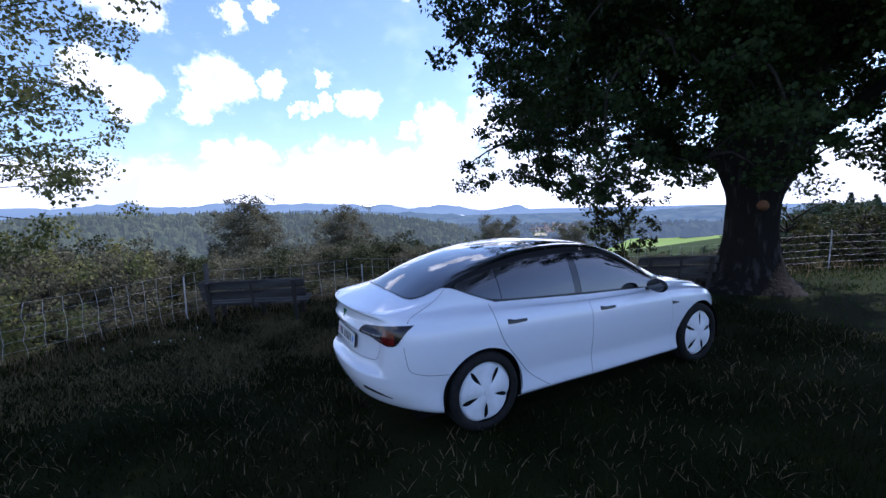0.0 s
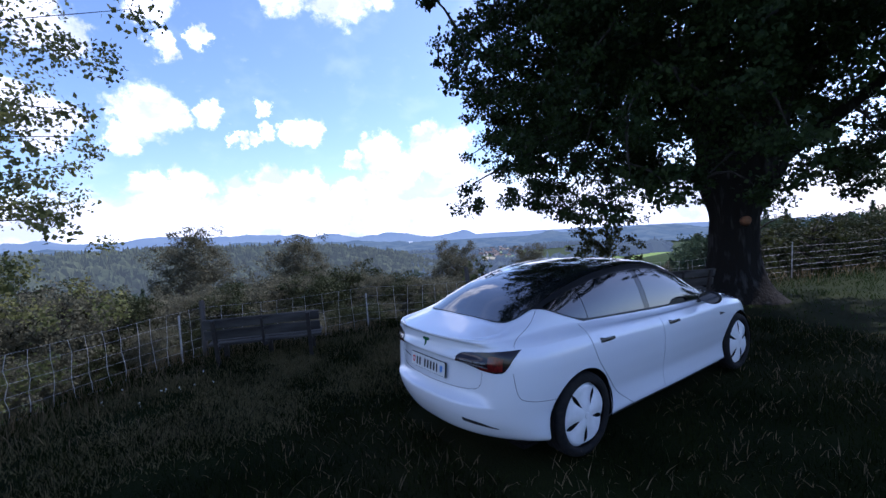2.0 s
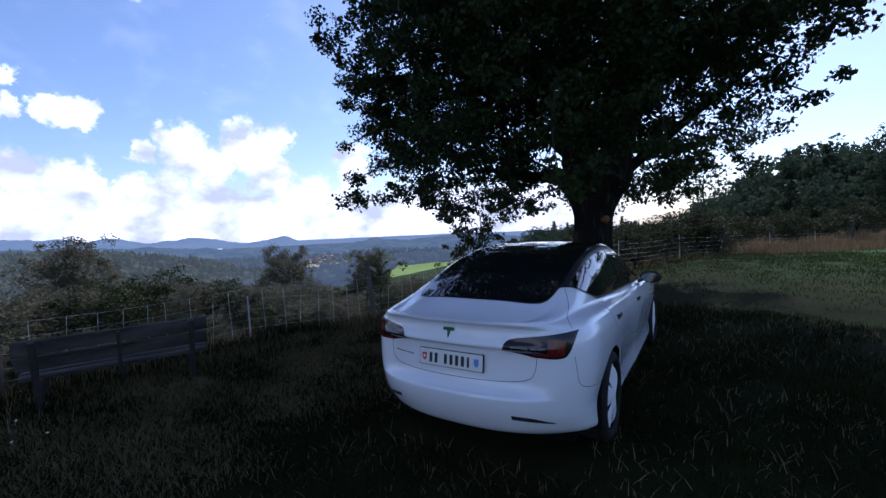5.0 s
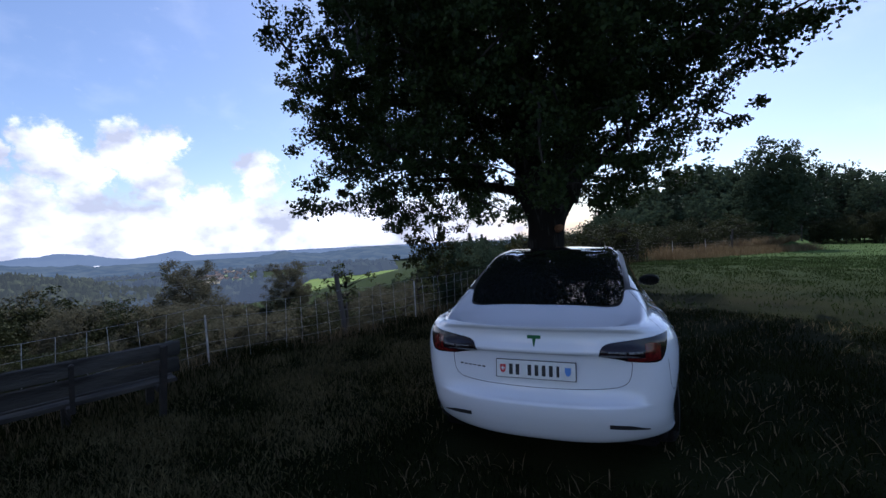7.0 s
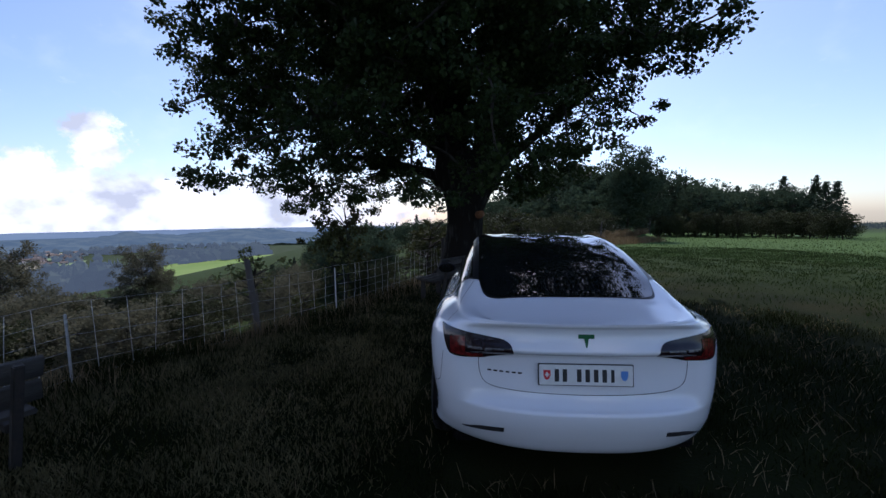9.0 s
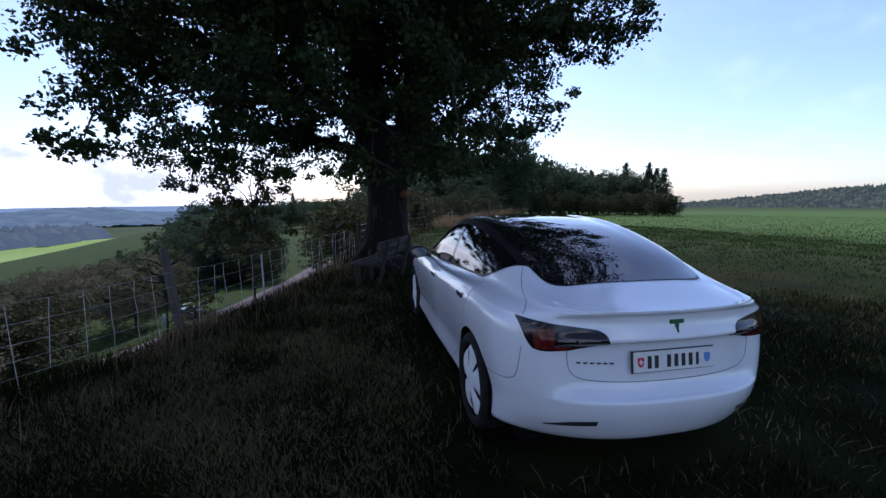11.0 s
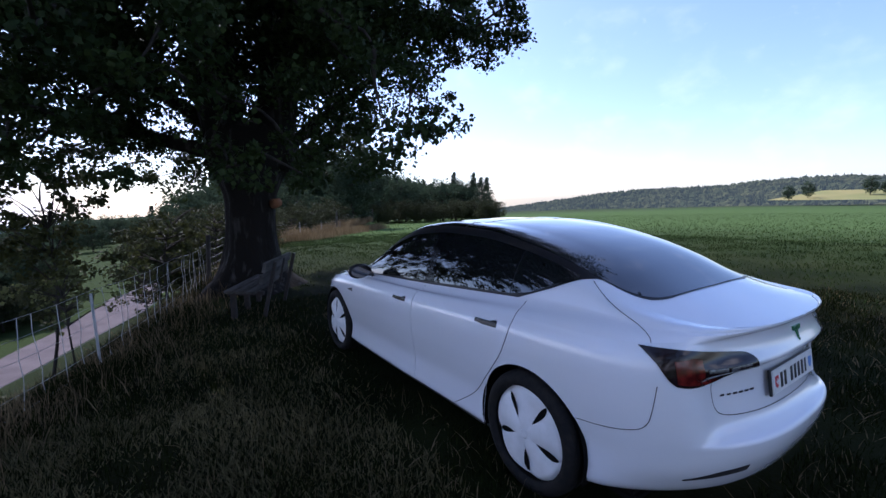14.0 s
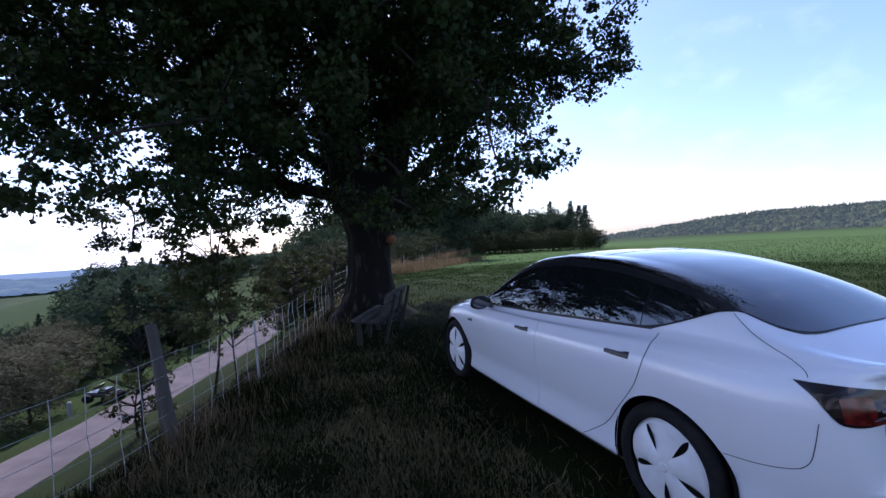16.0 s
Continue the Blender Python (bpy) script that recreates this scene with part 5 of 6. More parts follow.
def conifer(name, label, height, radius, rng, group=""):
    tree = tagged(put(name, None), label, "tree", group)
    v, f = tube_data([(0, 0, -0.4), (0, 0, height * 0.5), (0, 0, height)], [0.16, 0.10, 0.02], 7)
    put("trunk", mesh_of("trunk", v, f, TWIG), tree)
    centres, spread = [], []
    for i in range(60):
        u = i / 59
        z = height * (0.12 + 0.88 * u)
        r = radius * (1 - u) ** 0.85
        for k in range(int(3 + 7 * (1 - u))):
            a = rng.uniform(0, 2 * math.pi)
            d = r * rng.uniform(0.35, 1.05)
            centres.append((d * math.cos(a), d * math.sin(a), z - 0.25 * d))
            spread.append(0.12 * radius + 0.22 * r)
    q = leaves_at(centres, spread, 10, 0.30, rng, 0.3, 0.4)
    tagged(put("crown", quads_mesh("crown", q, NEEDLE), tree), kind="stuff")
    return tree


def stand(tree, x, y, scale=1.0, turn=0.0, dz=0.0):
    tree.matrix_basis = pose(x, y, ground_z(x, y) + dz, 0, 0, turn) @ Matrix.Scale(scale, 4)
    return tree


def copy_at(tree, x, y, scale, turn, squeeze=1.0):
    c = copy_thing(tree, Matrix())
    c.matrix_basis = pose(x, y, ground_z(x, y), 0, 0, turn) @ Matrix.Diagonal((scale, scale, scale * squeeze, 1))
    return c


def build_trees():
    rng = np.random.default_rng(5)
    rnd = random.Random(8)
    # the tree at the left end of the fence, its open twigs reaching into view
    t = broad_tree("tree", "open-crowned young tree with drooping leafy twigs beyond the fence", 9.5, 3.3, LEAF_LIGHT, rng, 420, 84, 0.062, 0.15, 0.4, 0.12, 4.0, clump=0.62, twigs=120, twig_r=0.010)
    stand(t, -6.4, -7.0, 1.12, 40)
    t = broad_tree("shrub", "yellow-green leafy shrub by the fence", 2.6, 1.3, LEAF_LIGHT, rng, 90, 70, 0.075, 0.05, 0.2, 0.05, 9.0)
    t["category"] = "shrub"
    stand(t, -6.3, -6.1, 1.0, 10)
    # thin sapling and scrub between fence and tree
    t = broad_tree("tree", "slender young tree growing on the slope beyond the fence", 3.6, 1.05, LEAF_SCRUB, rng, 84, 40, 0.07, 0.030, 0.35, 0.34, 2.5, clump=0.9, twigs=28, twig_r=0.006)
    stand(t, -4.1, 7.3, 1.0, 0)
    scrub = broad_tree("shrub", "leafy yellowish shrub on the slope", 2.2, 0.95, LEAF_SCRUB, rng, 42, 26, 0.085, 0.04, 0.2, 0.08, 6.0, "shrubs on the slope", clump=1.0)
    scrub["category"] = "shrub"
    stand(scrub, -5.5, 8.3, 0.7, 0, 0)
    own = np.random.default_rng(77)
    pale = broad_tree("shrub", "sparse shrub with pale cream-tipped leaves beside a fence post", 2.0, 0.62, LEAF_LIGHT, own, 24, 26, 0.055, 0.022, 0.25, 0.42, 19.0, "pale shrubs by the fence", clump=1.1, twigs=24, twig_r=0.006)
    pale["category"] = "shrub"
    stand(pale, -4.12, 3.15, 0.80, 30)
    copy_at(pale, -3.40, 5.15, 0.70, 200)
    for x, y, s in ((-2.8, 9.9, 0.5), (-2.3, 12.1, 1.1), (-1.0, 13.0, 0.8), (1.6, 19.5, 0.9), (0.2, 15.0, 0.6), (4.0, 23.6, 0.7)):
        copy_at(scrub, x, y, s, rnd.uniform(0, 360))
    # birches in front of the valley
    birch = broad_tree("birch_tree", "tall birch with thin drooping yellowish foliage", 13.0, 2.6, LEAF_BIRCH, rng, 430, 110, 0.115, 0.14, 0.9, 0.04, 7.0, "birches above the valley", POSTWOOD, 0.02)
    stand(birch, -49.7, 0.6, 1.0, 20)
    def reach(tree):
        """Height of a tree's crown as built."""
        return max(v.co.z for ob in tree.children if ob.name.startswith("crown") for v in ob.data.vertices)
    tall = reach(birch)
    gz = ground_z(-49.7, 0.6)
    birch.matrix_basis = pose(-49.7, 0.6, gz, 0, 0, 20) @ Matrix.Diagonal((1.25, 1.25, 1, 1)) @ Matrix.Scale((3.9 - gz) / tall, 4)
    for x, y, top, sq in ((-50.1, 11.8, 2.1, 1.0), (-43.1, 30.9, 0.0, 0.9), (-26.9, 29.0, -0.4, 0.85)):
        gz = ground_z(x, y)
        c = copy_thing(birch, Matrix())
        c.matrix_basis = pose(x, y, gz, 0, 0, rnd.uniform(0, 360)) @ Matrix.Diagonal((1.3, 1.3, 1, 1)) @ Matrix.Scale((top + 0.3 - gz) / tall, 4)
    # woodland: four kinds of tree, copied
    kinds = []
    for k in range(3):
        kinds.append(broad_tree("tree", "broad dark green woodland tree", 10.0, 3.6, LEAF_DARK, rng, 180, 22, 0.33, 0.2, 0.1, 0.10, 11.0 + k * 3, "trees of the wood"))
    kinds.append(conifer("conifer", "dark pointed conifer in the wood", 12.0, 2.9, rng, "trees of the wood"))
    kinds.append(broad_tree("tree", "bushy brownish-green tree on the slope below the fence", 9.0, 3.6, LEAF_BIRCH, rng, 250, 40, 0.18, 0.12, 0.5, 0.05, 31.0, "trees below the fence"))
    kinds.append(broad_tree("tree", "bushy brownish-green tree on the slope below the fence", 8.0, 3.0, LEAF_BRUSH, rng, 250, 40, 0.17, 0.12, 0.4, 0.05, 37.0, "trees below the fence"))
    heights = [reach(k) for k in kinds]
    spots = []

    def row(az0, az1, n, d0, d1, top0, top1, pick=None, cam=(-1.5, -2.8)):
        """Trees whose tops reach the given elevations, between two headings."""
        for i in range(n):
            u = (i + rnd.uniform(0.1, 0.9)) / n
            az, d = az0 + (az1 - az0) * u, rnd.uniform(d0, d1)
            x, y = on_heading(az, d, *cam)
            top = 1.6 + d * math.tan(radians(top0 + (top1 - top0) * u + rnd.uniform(-0.6, 0.25)))
            spots.append((x, y, top, pick))
    row(1.3, 7.6, 8, 60, 80, 1.96, 4.87)            # wood on the right of the trunk
    row(6.5, 12.8, 9, 60, 78, 4.64, 6.82)
    row(11.8, 25.6, 16, 62, 80, 6.6, 4.9)
    row(11.8, 28.9, 14, 80, 95, 6.0, 3.5)
    row(25.4, 31.1, 6, 66, 84, 4.2, 2.8)
    row(30.0, 39.3, 11, 72, 88, 2.8, 2.8)
    row(33.2, 38.7, 2, 80, 90, 3.55, 3.24, 3)
    row(5.5, 15.0, 6, 42, 52, 1.92, 3.73)
    row(8.7, 39.8, 24, 58, 68, 0.24, 0.44, 5)
    row(-19.5, 5.5, 34, 95, 130, -0.88, -0.36)         # wood beyond the track
    row(-18.6, 1.3, 5, 100, 125, -0.24, 0.01, 3)
    row(-19.8, -13.6, 9, 45, 70, -2.5, -2.0)
    row(-27.5, -20.5, 7, 45, 70, -6.6, -4.6)
    row(-48.5, -28.8, 12, 34, 48, -8.33, -7.29, 5)
    row(-50.7, -33.2, 9, 17, 22, -9.61, -8.82, -1)
    spots.append((-10.3, 33.1, -2.4, 5))
    spots.append((-7.6, 29.5, -4.0, 5))
    row(-33.5, -20.5, 10, 25, 36, -7.0, -6.2, -1)
    row(-19.8, -10.4, 10, 36, 52, -2.3, -1.81)
    row(-26.5, -20.5, 5, 36, 52, -7.4, -5.0, -1)
    for az0, az1, n, d0, d1, e0, e1 in ((-122.2, -97.3, 9, 30, 42, -1.80, -2.04), (-98.3, -92.0, 4, 30, 42, -2.67, -4.69), (-93.0, -77.0, 8, 34, 46, -5.10, -5.14), (-81.3, -71.6, 4, 36, 50, -4.65, -3.70),
                                        (-72.6, -65.0, 4, 34, 48, -3.91, -3.80), (-65.0, -61.7, 2, 36, 46, -5.11, -4.71), (-62.8, -55.1, 4, 36, 46, -5.79, -5.87), (-57.3, -48.5, 5, 34, 44, -5.85, -6.59)):
        row(az0, az1, n, d0, d1, e0, e1, -1, (2.0, -2.8))      # valley side
    row(-117.5, -61.7, 24, 26, 36, -9.66, -10.05, -1, (2.0, -2.8))
    row(-117.6, -57.3, 34, 90, 190, -4.84, -5.41, None, (2.0, -2.8))
    for i in range(15):                            # dark brush outside the fence along the field
        u = (i + rnd.uniform(0.2, 0.8)) / 15
        x, y = -1.4 + 12.2 * u ** 1.3 + rnd.uniform(-1.4, 0.0), 15.0 + 18.5 * u
        spots.append((x, y, rnd.uniform(0.2, 0.9) + 1.6 * u, 5))
    first = [True] * 6
    for x, y, top, pick in spots:
        k = rnd.choice((0, 1, 2, 3, 0, 1, 2, 3, 3)) if pick is None else rnd.choice((4, 5, 4)) if pick < 0 else pick
        gz = ground_z(x, y)
        high = max(top - gz, 3.0)
        s = high / heights[k] * 1.04
        wide = s * rnd.uniform(0.85, 1.15) if s > 0.7 else s * rnd.uniform(1.0, 1.5)
        m = pose(x, y, gz, 0, 0, rnd.uniform(0, 360)) @ Matrix.Diagonal((wide, wide, s, 1))
        if first[k]:
            first[k] = False
            kinds[k].matrix_basis = m
        else:
            copy_thing(kinds[k], Matrix()).matrix_basis = m
    for az, d, high in ((72.5, 236, 7.0), (74.0, 250, 8.0), (78.5, 262, 9.0), (79.6, 264, 7.0), (82.0, 255, 8.0), (84.0, 250, 9.0)):
        x, y = on_heading(az, d, -1.0, -2.5)
        z = 1.6 + d * math.tan(radians(-0.72 + 0.016 * (d - 240)))
        copy_thing(kinds[0], Matrix()).matrix_basis = pose(x, y, z, 0, 0, rnd.uniform(0, 360)) @ Matrix.Scale(high / heights[0], 4)
    # the lone tree at the field's edge
    t = broad_tree("tree", "tall leafy field tree at the edge of the meadow", 9.8, 3.0, LEAF_DARK, rng, 260, 60, 0.2, 0.2, 0.15, 0.16, 21.0)
    stand(t, 12.5, 35.6, 0.86, 0)


build_trees()


# ---- distance ----
def hill(name, az0, az1, d0, z0, d1, crest, mat, label, seed, bumps=1.0, n=160, rows=10, crags=0.0):
    """A broad hillside rising from (d0, z0) to a crest given as elevations by heading, seen from the meadow."""
    top = curve_table(crest)
    verts, faces = [], []
    for i in range(n + 1):
        az = az0 + (az1 - az0) * i / n
        zc = 1.6 + d1 * math.tan(radians(top(az)))
        for k in range(rows + 1):
            u = k / rows
            d = d0 + (d1 - d0) * u
            z = z0 + (zc - z0) * (0.35 * u + 0.65 * smooth(0, 1, u))
            p = Vector((math.sin(radians(az)) * d, math.cos(radians(az)) * d, z))
            p.z += bumps * d1 * 0.004 * (noise.noise((az * 0.22, u * 3, seed)) + 0.5 * noise.noise((az * 0.7, u * 7, seed + 5))) * (0.4 + 0.6 * u)
            p.z += bumps * d1 * 0.0009 * noise.noise((az * 4.1, u * 9, seed + 9))
            p.z += crags * d1 * (0.0034 * noise.noise((az * 0.55, u * 4, seed + 13)) + 0.0018 * noise.noise((az * 1.5, u * 6, seed + 17)) + 0.0009 * noise.noise((az * 9.0, u * 14, seed + 21)))
            verts.append(p)
        verts.append(Vector((math.sin(radians(az)) * d1 * 1.12, math.cos(radians(az)) * d1 * 1.12, z0)))
    cols = rows + 2
    for i in range(n):
        for k in range(cols - 1):
            q = i * cols + k
            faces.append((q, q + cols, q + cols + 1, q + 1))
    ob = put(name, mesh_of(name, verts, faces, mat))
    tagged(ob, label, "hill", kind="structure")
    return verts, cols


# the bluish glow on these hills is painted haze
FAR_HAZE = distant("far_hills_haze_glow", (0.030, 0.042, 0.050), (0.045, 0.058, 0.060), (0.150, 0.205, 0.310), 0.004)
MID_HAZE = distant("middle_hills", (0.012, 0.024, 0.024), (0.046, 0.058, 0.046), (0.084, 0.116, 0.176), 0.014, (0.42, 0.60))
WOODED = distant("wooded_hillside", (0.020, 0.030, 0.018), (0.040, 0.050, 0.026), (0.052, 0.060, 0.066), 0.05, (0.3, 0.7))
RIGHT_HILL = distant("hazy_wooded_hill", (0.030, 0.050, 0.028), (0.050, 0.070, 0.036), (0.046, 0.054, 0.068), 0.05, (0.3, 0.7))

hill("backdrop_far_ridge", -122, 10, 2600, -90, 3600, [(-122.1, 0.26), (-103.1, 0.53), (-100.0, 0.73), (-98.3, 0.88), (-96.4, 0.39), (-92.5, 0.33), (-89.0, 0.62), (-83.7, 0.33), (-79.1, 0.18), (-74.3, 0.03), (-71.5, -0.34), (-69.8, -0.11), (-67.3, -0.73), (-62.1, -0.53), (-56.1, -1.24), (-52.2, -0.73), (-49.5, -1.68), (-45.2, -2.04), (9.8, -2.01)], FAR_HAZE, "pale blue distant mountain ridge", 1.0, 0.9, 480, 10, 0.8)
hill("backdrop_middle_ridge", -122, 4, 1500, -85, 2300, [(-122.1, -0.50), (-103.3, -0.20), (-98.2, -0.02), (-94.0, -0.51), (-76.9, -0.81), (-66.0, -1.40), (-61.6, -1.67), (-55.0, -2.06), (-48.5, -2.24), (-45.2, -2.15), (-41.0, -1.52), (-36.4, -1.86), (-32.1, -1.54), (-28.9, -1.21), (-25.1, -1.65), (-20.1, -2.06), (4.5, -2.10)], MID_HAZE, "hazy blue-green hills across the valley", 4.0, 1.0, 480, 24, 1.0)
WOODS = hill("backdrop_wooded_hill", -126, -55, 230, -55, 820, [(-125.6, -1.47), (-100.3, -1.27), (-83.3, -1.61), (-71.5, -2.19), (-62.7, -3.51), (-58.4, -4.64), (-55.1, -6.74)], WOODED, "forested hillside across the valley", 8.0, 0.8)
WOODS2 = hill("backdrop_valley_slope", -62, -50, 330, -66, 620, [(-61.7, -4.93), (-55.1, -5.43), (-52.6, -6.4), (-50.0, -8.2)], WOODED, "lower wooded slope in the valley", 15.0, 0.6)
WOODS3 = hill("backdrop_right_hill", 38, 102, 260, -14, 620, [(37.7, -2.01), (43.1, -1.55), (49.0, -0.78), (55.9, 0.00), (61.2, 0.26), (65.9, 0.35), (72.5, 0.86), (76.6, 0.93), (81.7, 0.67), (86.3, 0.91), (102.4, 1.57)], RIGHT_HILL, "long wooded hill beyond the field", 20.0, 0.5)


def forest(name, grid, count, lo, hi, label, seed, mat, cone=0.5, clumps=0.0, clear=None):
    """Very many far treetops on a hillside: one mesh of small uneven cones and domes."""
    verts, cols = grid
    rng = np.random.default_rng(seed)
    rows_n = len(verts) // cols
    vs, fs = [], []
    for _ in range(count):
        i, k = rng.integers(0, rows_n - 1), rng.integers(0, cols - 2)
        a, b = rng.random(2)
        p = verts[i * cols + k].lerp(verts[(i + 1) * cols + k], a).lerp(verts[i * cols + k + 1].lerp(verts[(i + 1) * cols + k + 1], a), b)
        if clumps and noise.noise((p.x * 0.006, p.y * 0.006, seed)) + 0.5 * noise.noise((p.x * 0.02, p.y * 0.02, seed)) < clumps:
            continue
        if clear and clear(p) and rng.random() < 0.85:
            continue
        h = rng.uniform(lo, hi)
        pointed = rng.random() < cone
        prof = ((0.10, 0.32), (0.45, 0.22), (0.75, 0.11)) if pointed else ((0.15, 0.36), (0.5, 0.46), (0.82, 0.30))
        o = len(vs)
        for z, r in prof:
            for q in range(5):
                an = 2 * math.pi * (q + rng.random() * 0.6) / 5
                rr = h * r * rng.uniform(0.7, 1.25)
                vs.append((p.x + rr * math.cos(an), p.y + rr * math.sin(an), p.z + h * z * rng.uniform(0.9, 1.1)))
        vs.append((p.x, p.y, p.z + h * (1.15 if pointed else 1.0)))
        for z in range(2):
            for q in range(5):
                q2 = (q + 1) % 5
                fs.append((o + z * 5 + q, o + z * 5 + q2, o + z * 5 + 5 + q2, o + z * 5 + 5 + q))
        for q in range(5):
            fs.append((o + 10 + q, o + 10 + (q + 1) % 5, o + 15))
    ob = put(name, mesh_of(name, vs, fs, mat, soft=False))
    tagged(ob, label, "forest", kind="stuff")


# treetops get the same painted haze as their hillsides
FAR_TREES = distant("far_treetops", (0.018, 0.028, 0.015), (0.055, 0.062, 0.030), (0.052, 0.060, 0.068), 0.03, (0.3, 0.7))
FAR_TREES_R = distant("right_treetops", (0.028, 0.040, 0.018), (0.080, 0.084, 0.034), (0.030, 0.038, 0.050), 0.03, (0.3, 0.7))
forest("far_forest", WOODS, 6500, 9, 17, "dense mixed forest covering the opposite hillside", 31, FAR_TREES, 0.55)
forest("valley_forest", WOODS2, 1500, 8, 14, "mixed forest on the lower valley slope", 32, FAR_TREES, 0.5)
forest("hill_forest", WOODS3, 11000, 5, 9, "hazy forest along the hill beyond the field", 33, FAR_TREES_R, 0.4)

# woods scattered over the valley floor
# stronger haze glow put into these trees for their distance
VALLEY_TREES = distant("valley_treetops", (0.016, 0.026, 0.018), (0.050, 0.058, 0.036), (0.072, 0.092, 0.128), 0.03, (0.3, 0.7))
floor_grid = []
for i in range(61):
    for k in range(31):
        az, d = radians(-72 + 45 * i / 60), 290 + 1210 * k / 30
        x, y = math.sin(az) * d, math.cos(az) * d
        floor_grid.append(Vector((x, y, ground_z(x, y) - 1.0)))
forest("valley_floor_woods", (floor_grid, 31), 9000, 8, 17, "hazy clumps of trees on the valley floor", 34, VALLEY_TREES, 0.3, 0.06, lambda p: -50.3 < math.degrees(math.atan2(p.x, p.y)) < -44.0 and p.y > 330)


def meadow_patch(name, corners, mat, label):
    """A sunlit field on a far slope, between headings and elevations at given distances."""
    n = 14
    (a0, e0, d0), (a1, e1, d1), (a2, e2, d2), (a3, e3, d3) = corners
    verts, faces = [], []
    for i in range(n + 1):
        for k in range(n + 1):
            u, v = i / n, k / n
            az = (a0 * (1 - u) + a1 * u) * (1 - v) + (a3 * (1 - u) + a2 * u) * v
            el = (e0 * (1 - u) + e1 * u) * (1 - v) + (e3 * (1 - u) + e2 * u) * v
            d = (d0 * (1 - u) + d1 * u) * (1 - v) + (d3 * (1 - u) + d2 * u) * v
            el += 0.10 * math.sin(3.1 * u) * v
            verts.append((math.sin(radians(az)) * d - 1.0, math.cos(radians(az)) * d - 2.5, 1.6 + d * math.tan(radians(el))))
    for i in range(n):
        for k in range(n):
            q = i * (n + 1) + k
            faces.append((q, q + n + 1, q + n + 2, q + 1))
    tagged(put(name, mesh_of(name, verts, faces, mat)), label, "field", kind="structure")


MEADOW = material("sunlit_meadow", (0.14, 0.22, 0.045), 0.9, other=(0.19, 0.25, 0.07), scale=0.05, specular=0.1)
STUBBLE = material("ripe_field", (0.26, 0.23, 0.09), 0.9, other=(0.17, 0.19, 0.07), scale=0.04, specular=0.1)
# valley fields also carry haze as an added glow
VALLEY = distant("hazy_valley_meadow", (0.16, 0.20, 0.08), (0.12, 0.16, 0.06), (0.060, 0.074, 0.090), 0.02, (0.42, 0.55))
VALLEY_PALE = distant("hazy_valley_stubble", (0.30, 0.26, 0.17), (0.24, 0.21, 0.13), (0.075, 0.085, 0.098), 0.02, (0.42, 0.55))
meadow_patch("meadow_across_valley", [(-40.8, -7.07, 190), (-21.8, -6.44, 190), (-22.2, -4.50, 300), (-37.5, -5.23, 300)], MEADOW, "bright sunlit green meadow across the valley")
meadow_patch("field_on_hill", [(70.5, -0.70, 240), (84.5, -0.85, 240), (83.5, -0.10, 285), (75.2, 0.20, 285)], STUBBLE, "pale yellow-green field on the wooded hill")


def in_sight(az, el, lift=0.0):
    """The place on the ground that lies on a heading and elevation from the meadow."""
    d = 180.0
    while d < 2600:
        x, y = on_heading(az, d, 0.0, -3.0)
        z = ground_z(x, y)
        if 1.65 + d * math.tan(radians(el)) <= z:
            return Vector((x, y, z + lift))
        d += 4.0
    return Vector((x, y, z + lift))


def valley_field(az0, az1, el0, el1, mat, label):
    """A field on the valley floor, draped on the ground."""
    n = 8
    verts, faces = [], []
    for i in range(n + 1):
        for k in range(n + 1):
            u, v = i / n, k / n
            wave = 0.05 * noise.noise((u * 3, v * 3, az0))
            verts.append(in_sight(az0 + (az1 - az0) * u + 0.3 * v, el0 + (el1 - el0) * v + wave, 1.5))
    for i in range(n):
        for k in range(n):
            q = i * (n + 1) + k
            faces.append((q, q + n + 1, q + n + 2, q + 1))
    tagged(put("valley_field", mesh_of("valley_field", verts, faces, mat)), label, "field", kind="structure")


for az0, az1, el0, el1, mat, label in ((-49.8, -47.4, -4.95, -4.55, VALLEY_PALE, "pale stubble field by the valley town"), (-46.9, -44.7, -4.75, -4.35, VALLEY, "hazy green meadow by the valley town"),
                                       (-49.0, -46.3, -4.15, -3.90, VALLEY, "hazy green meadow beyond the valley town"), (-47.6, -44.6, -3.72, -3.50, VALLEY_PALE, "pale strip of field beyond the valley town"),
                                       (-48.9, -45.5, -6.85, -6.15, VALLEY_PALE, "pale mown field in the valley")):
    valley_field(az0, az1, el0, el1, mat, label)


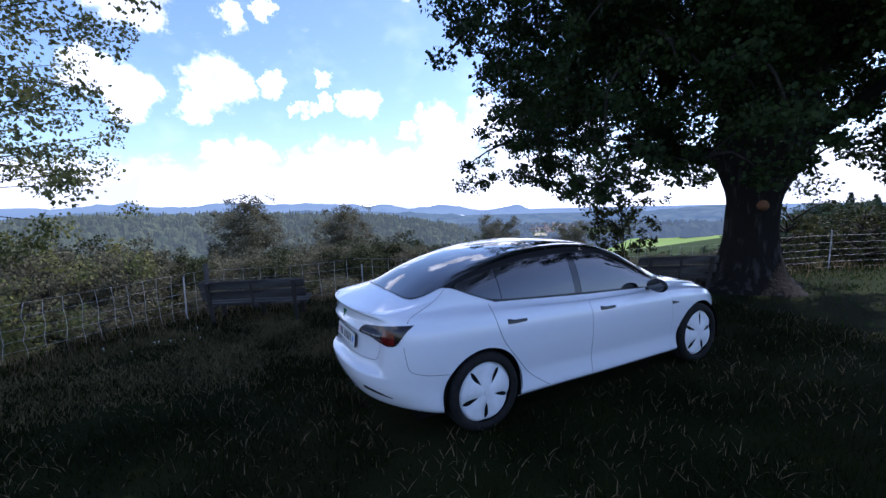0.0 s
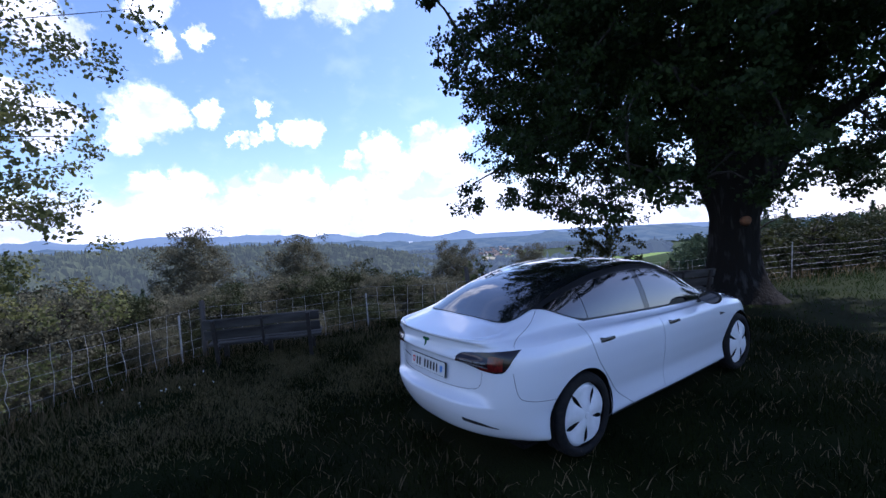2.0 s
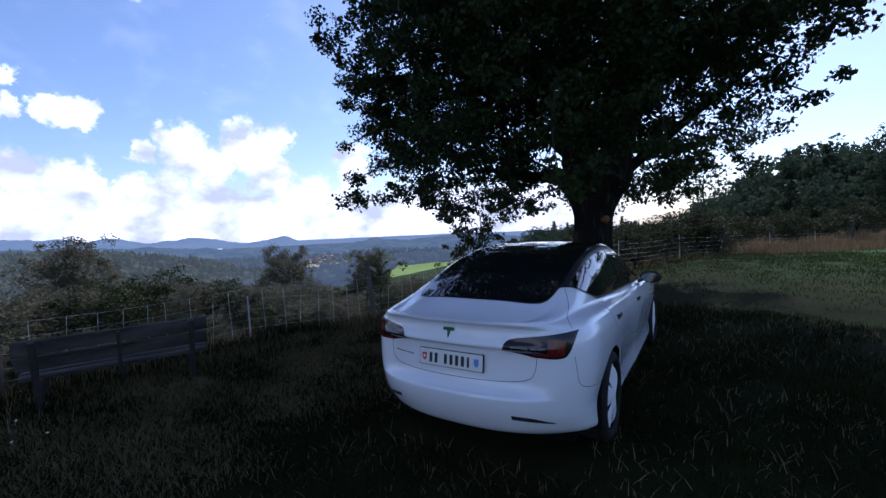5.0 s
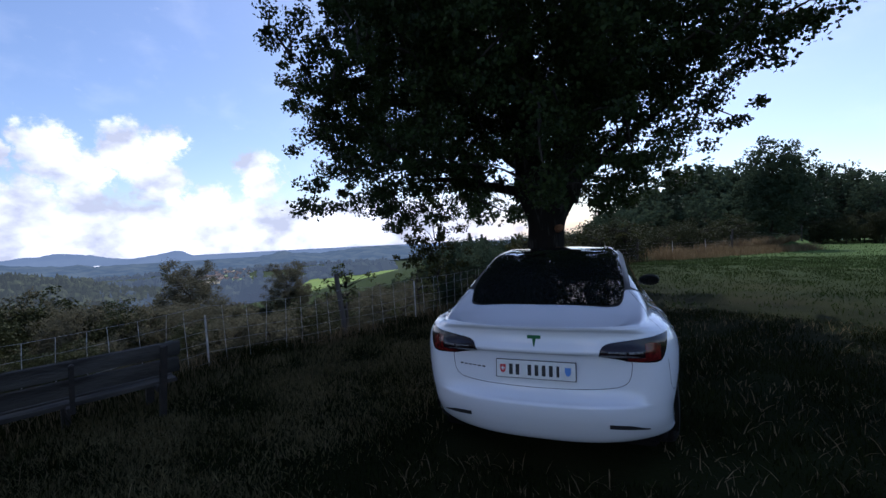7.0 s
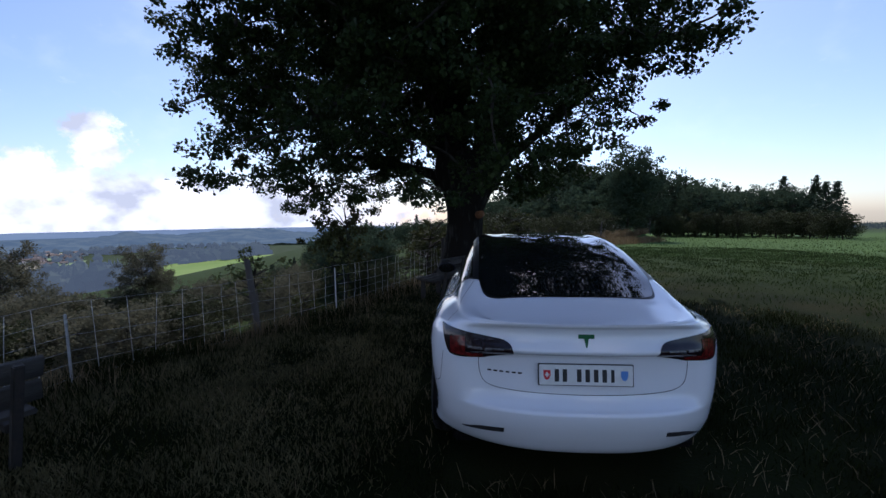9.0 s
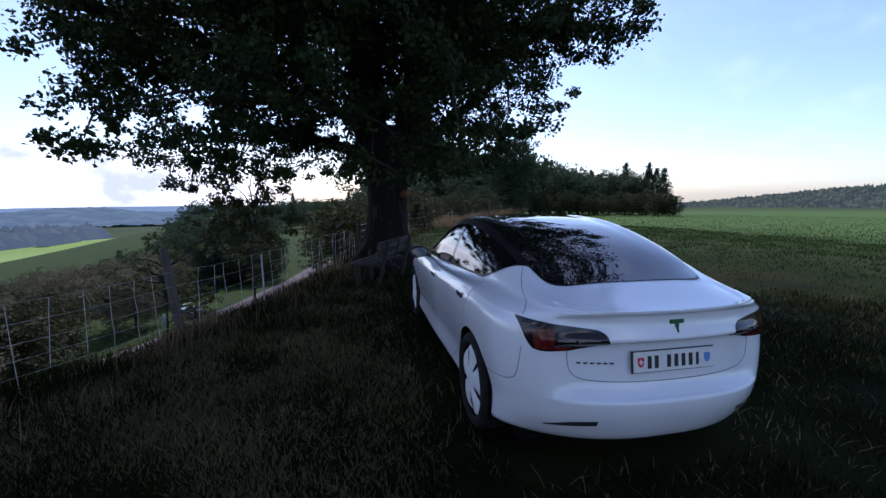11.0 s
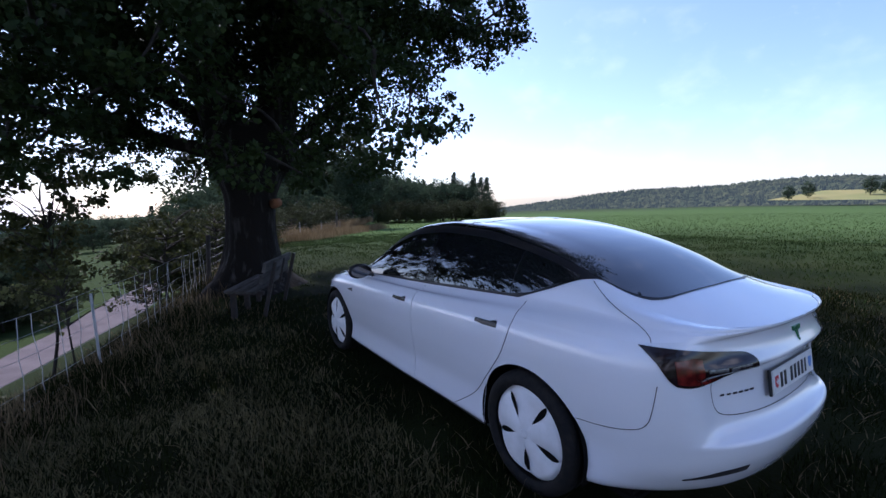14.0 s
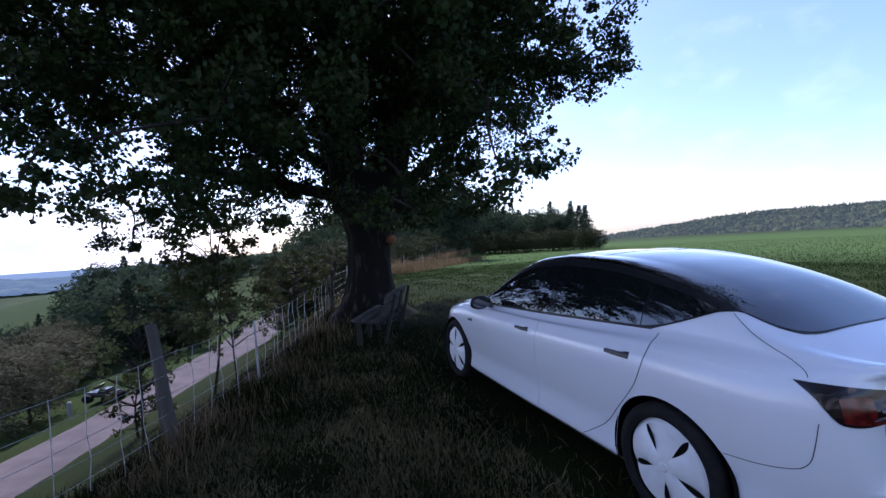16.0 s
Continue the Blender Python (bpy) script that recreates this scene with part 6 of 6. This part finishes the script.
def build_town():
    """Small pale houses of the town in the valley."""
    rng = random.Random(12)
    wall = material("house_wall", (0.55, 0.52, 0.47), 0.9, other=(0.45, 0.42, 0.38), scale=0.3, random_tone=0.25)
    roof_mat = material("house_roof", (0.16, 0.12, 0.10), 0.9, other=(0.12, 0.095, 0.085), scale=0.3, random_tone=0.3)
    pane = material("house_window", (0.03, 0.035, 0.04), 0.2)
    wb = bmesh.new()
    box(wb, (9, 14, 6), pose(0, 0, 3), 0.1)
    wall_me = bm_mesh("wall", wb, wall)
    rb = bmesh.new()
    v = [rb.verts.new(q) for q in ((-5, -7.6, 5.8), (5, -7.6, 5.8), (0, -7.6, 9.6), (-5, 7.6, 5.8), (5, 7.6, 5.8), (0, 7.6, 9.6))]
    for f in ((0, 1, 2), (3, 5, 4), (0, 2, 5, 3), (1, 4, 5, 2), (0, 3, 4, 1)):
        rb.faces.new([v[i] for i in f])
    roof_me = bm_mesh("roof", rb, roof_mat)
    pb = bmesh.new()
    box(pb, (0.2, 1.6, 1.5), Matrix(), 0.03)
    pane_me = bm_mesh("window", pb, pane)
    for k in range(46):
        az, el = rng.uniform(-50, -44.6), rng.uniform(-4.7, -3.4)
        s = rng.uniform(0.6, 1.0)
        house = put("house", None, m=pose(*in_sight(az, el), 0, 0, rng.uniform(0, 180)) @ Matrix.Scale(s, 4))
        tagged(house, "small pale house with reddish gable roof in the valley", "house", "houses of the valley town")
        put("wall", wall_me, house)
        put("roof", roof_me, house)
        for sx in (-4.5, 4.5):
            for yy in (-4, 0, 4):
                put("window", pane_me, house, m=pose(sx, yy, 3.4))


build_town()


# ---- grass ----
def blades(points, heights, width, rng, lean=0.5):
    """Corners of many bent grass blades, two-segment strips as quads and tips."""
    n = len(points)
    p = np.asarray(points, float)
    h = np.asarray(heights, float)[:, None]
    a = rng.uniform(0, 2 * np.pi, n)
    side = np.stack([np.cos(a), np.sin(a), np.zeros(n)], 1) * (width * (0.6 + 0.8 * rng.random(n)))[:, None]
    b = rng.uniform(0, 2 * np.pi, n)
    tilt = np.stack([np.cos(b), np.sin(b), np.zeros(n)], 1) * (lean * rng.random(n))[:, None]
    mid = p + np.array((0, 0, 0.55)) * h + tilt * h * 0.4
    tip = p + np.array((0, 0, 0.95)) * h + tilt * h
    return np.stack([p - side, p + side, mid + side * 0.8, mid - side * 0.8], 1).reshape(-1, 3), np.stack([mid - side * 0.8, mid + side * 0.8, tip], 1).reshape(-1, 3)


def lay_grass(name, label, n, place, height, width, mat, seed, lean=0.5):
    rng = np.random.default_rng(seed)
    pts, hs = [], []
    while len(pts) < n:
        x, y = place(rng)
        if -0.93 < x < 0.93 and -0.75 < y < 3.6 and not (abs(x) > 0.8):
            continue
        k = 0.5 + noise.noise((x * 1.3, y * 1.3, seed)) + 0.4 * noise.noise((x * 4.2, y * 4.2, seed))
        if rng.random() > 0.25 + k:
            continue
        pts.append((x, y, ground_z(x, y) - 0.012))
        hs.append(height * (0.55 + 0.8 * rng.random()) * (0.75 + 0.5 * max(k, 0)))
    low, top = blades(pts, hs, width, rng, lean)
    me = quads_mesh(name, low, mat)
    ob = put(name, me)
    tips = quads_mesh(name + "_tips", top, mat, n=3)
    bm = bmesh.new()
    bm.from_mesh(me)
    bm.from_mesh(tips)
    bm.to_mesh(me)
    bm.free()
    bpy.data.meshes.remove(tips)
    tagged(ob, label, "grass", kind="stuff")


def near_path(rng):
    a = rng.uniform(0, 2 * math.pi)
    r = 6.8 * rng.random() ** 0.62
    return -0.2 + r * math.cos(a), -0.6 + r * math.sin(a) * 0.95


def far_ground(rng):
    while True:
        x, y = rng.uniform(-6.5, 16), rng.uniform(-7, 22)
        if edge_x(y) - x < 0.4 and math.hypot(x, y - 0.5) > 4.5 + 7.5 * rng.random():
            return x, y


def by_fence(rng):
    while True:
        i = rng.integers(0, 8)
        (x0, y0), (x1, y1) = FENCE[i], FENCE[i + 1]
        u = rng.random()
        o = rng.normal() * 0.45
        x, y = x0 + (x1 - x0) * u + o, y0 + (y1 - y0) * u + o * 0.4
        return x, y


def field_edge(rng):
    i = 9 if rng.random() < 0.55 else 8
    (x0, y0), (x1, y1) = FENCE[i], FENCE[i + 1]
    u = 0.86 * rng.random() if i == 9 else 0.12 + 0.88 * rng.random()
    return x0 + (x1 - x0) * u + rng.normal() * 0.6 + 0.4, y0 + (y1 - y0) * u + rng.normal() * 0.4


lay_grass("grass", "short trampled meadow grass round the car, painted dark for shade", 105000, near_path, 0.08, 0.0036, BLADE, 41, 0.9)
lay_grass("far_grass", "meadow grass tinted for half shade between car and field", 75000, far_ground, 0.065, 0.008, HALF_SHADE_BLADE, 42, 0.8)
def wide_field(rng):
    while True:
        az, r = rng.uniform(-0.2, 1.9), 16 + 74 * rng.random() ** 1.5
        x, y = r * math.sin(az), r * math.cos(az)
        if edge_x(y) - x < -0.5:
            return x, y


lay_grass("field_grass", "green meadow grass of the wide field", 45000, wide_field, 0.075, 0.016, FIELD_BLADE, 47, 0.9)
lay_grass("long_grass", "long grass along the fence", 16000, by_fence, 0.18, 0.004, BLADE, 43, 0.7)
lay_grass("dry_grass", "dry straw-coloured grass along the fence", 6500, by_fence, 0.24, 0.003, STRAW, 44, 0.8)
def left_ground(rng):
    while True:
        x, y = -3.2 + rng.normal() * 1.5, -0.4 + rng.normal() * 2.7
        if x < -1.15 and edge_x(y) - x < 0.3:
            return x, y


lay_grass("dry_turf", "short brown dried grass towards the fence", 62000, left_ground, 0.065, 0.0042, DRY, 48, 1.3)
lay_grass("dry_stalks", "pale dry stalks lying in the grass", 11000, near_path, 0.085, 0.0028, STRAW, 45, 1.6)
lay_grass("brown_grass", "tall brown seeding grass at the edge of the field", 15000, field_edge, 0.45, 0.008, STRAW, 46, 0.5)


def build_flowers():
    rng = random.Random(3)
    bm = bmesh.new()
    bmesh.ops.create_cone(bm, cap_ends=True, segments=9, radius1=0.007, radius2=0.013, depth=0.006, matrix=pose(0, 0, 0.055))
    box(bm, (0.002, 0.002, 0.055), pose(0, 0, 0.027))
    me = bm_mesh("flower", bm, FLOWER)
    for k in range(9):
        x, y = -3.3 + rng.gauss(0, 0.4), -2.6 + rng.gauss(0, 0.35)
        ob = put("flower", me, None, "", pose(x, y, ground_z(x, y), rng.uniform(-20, 20), rng.uniform(-20, 20), 0))
        tagged(ob, "small white clover flower in the grass", "flower", "flowers in the grass")


build_flowers()
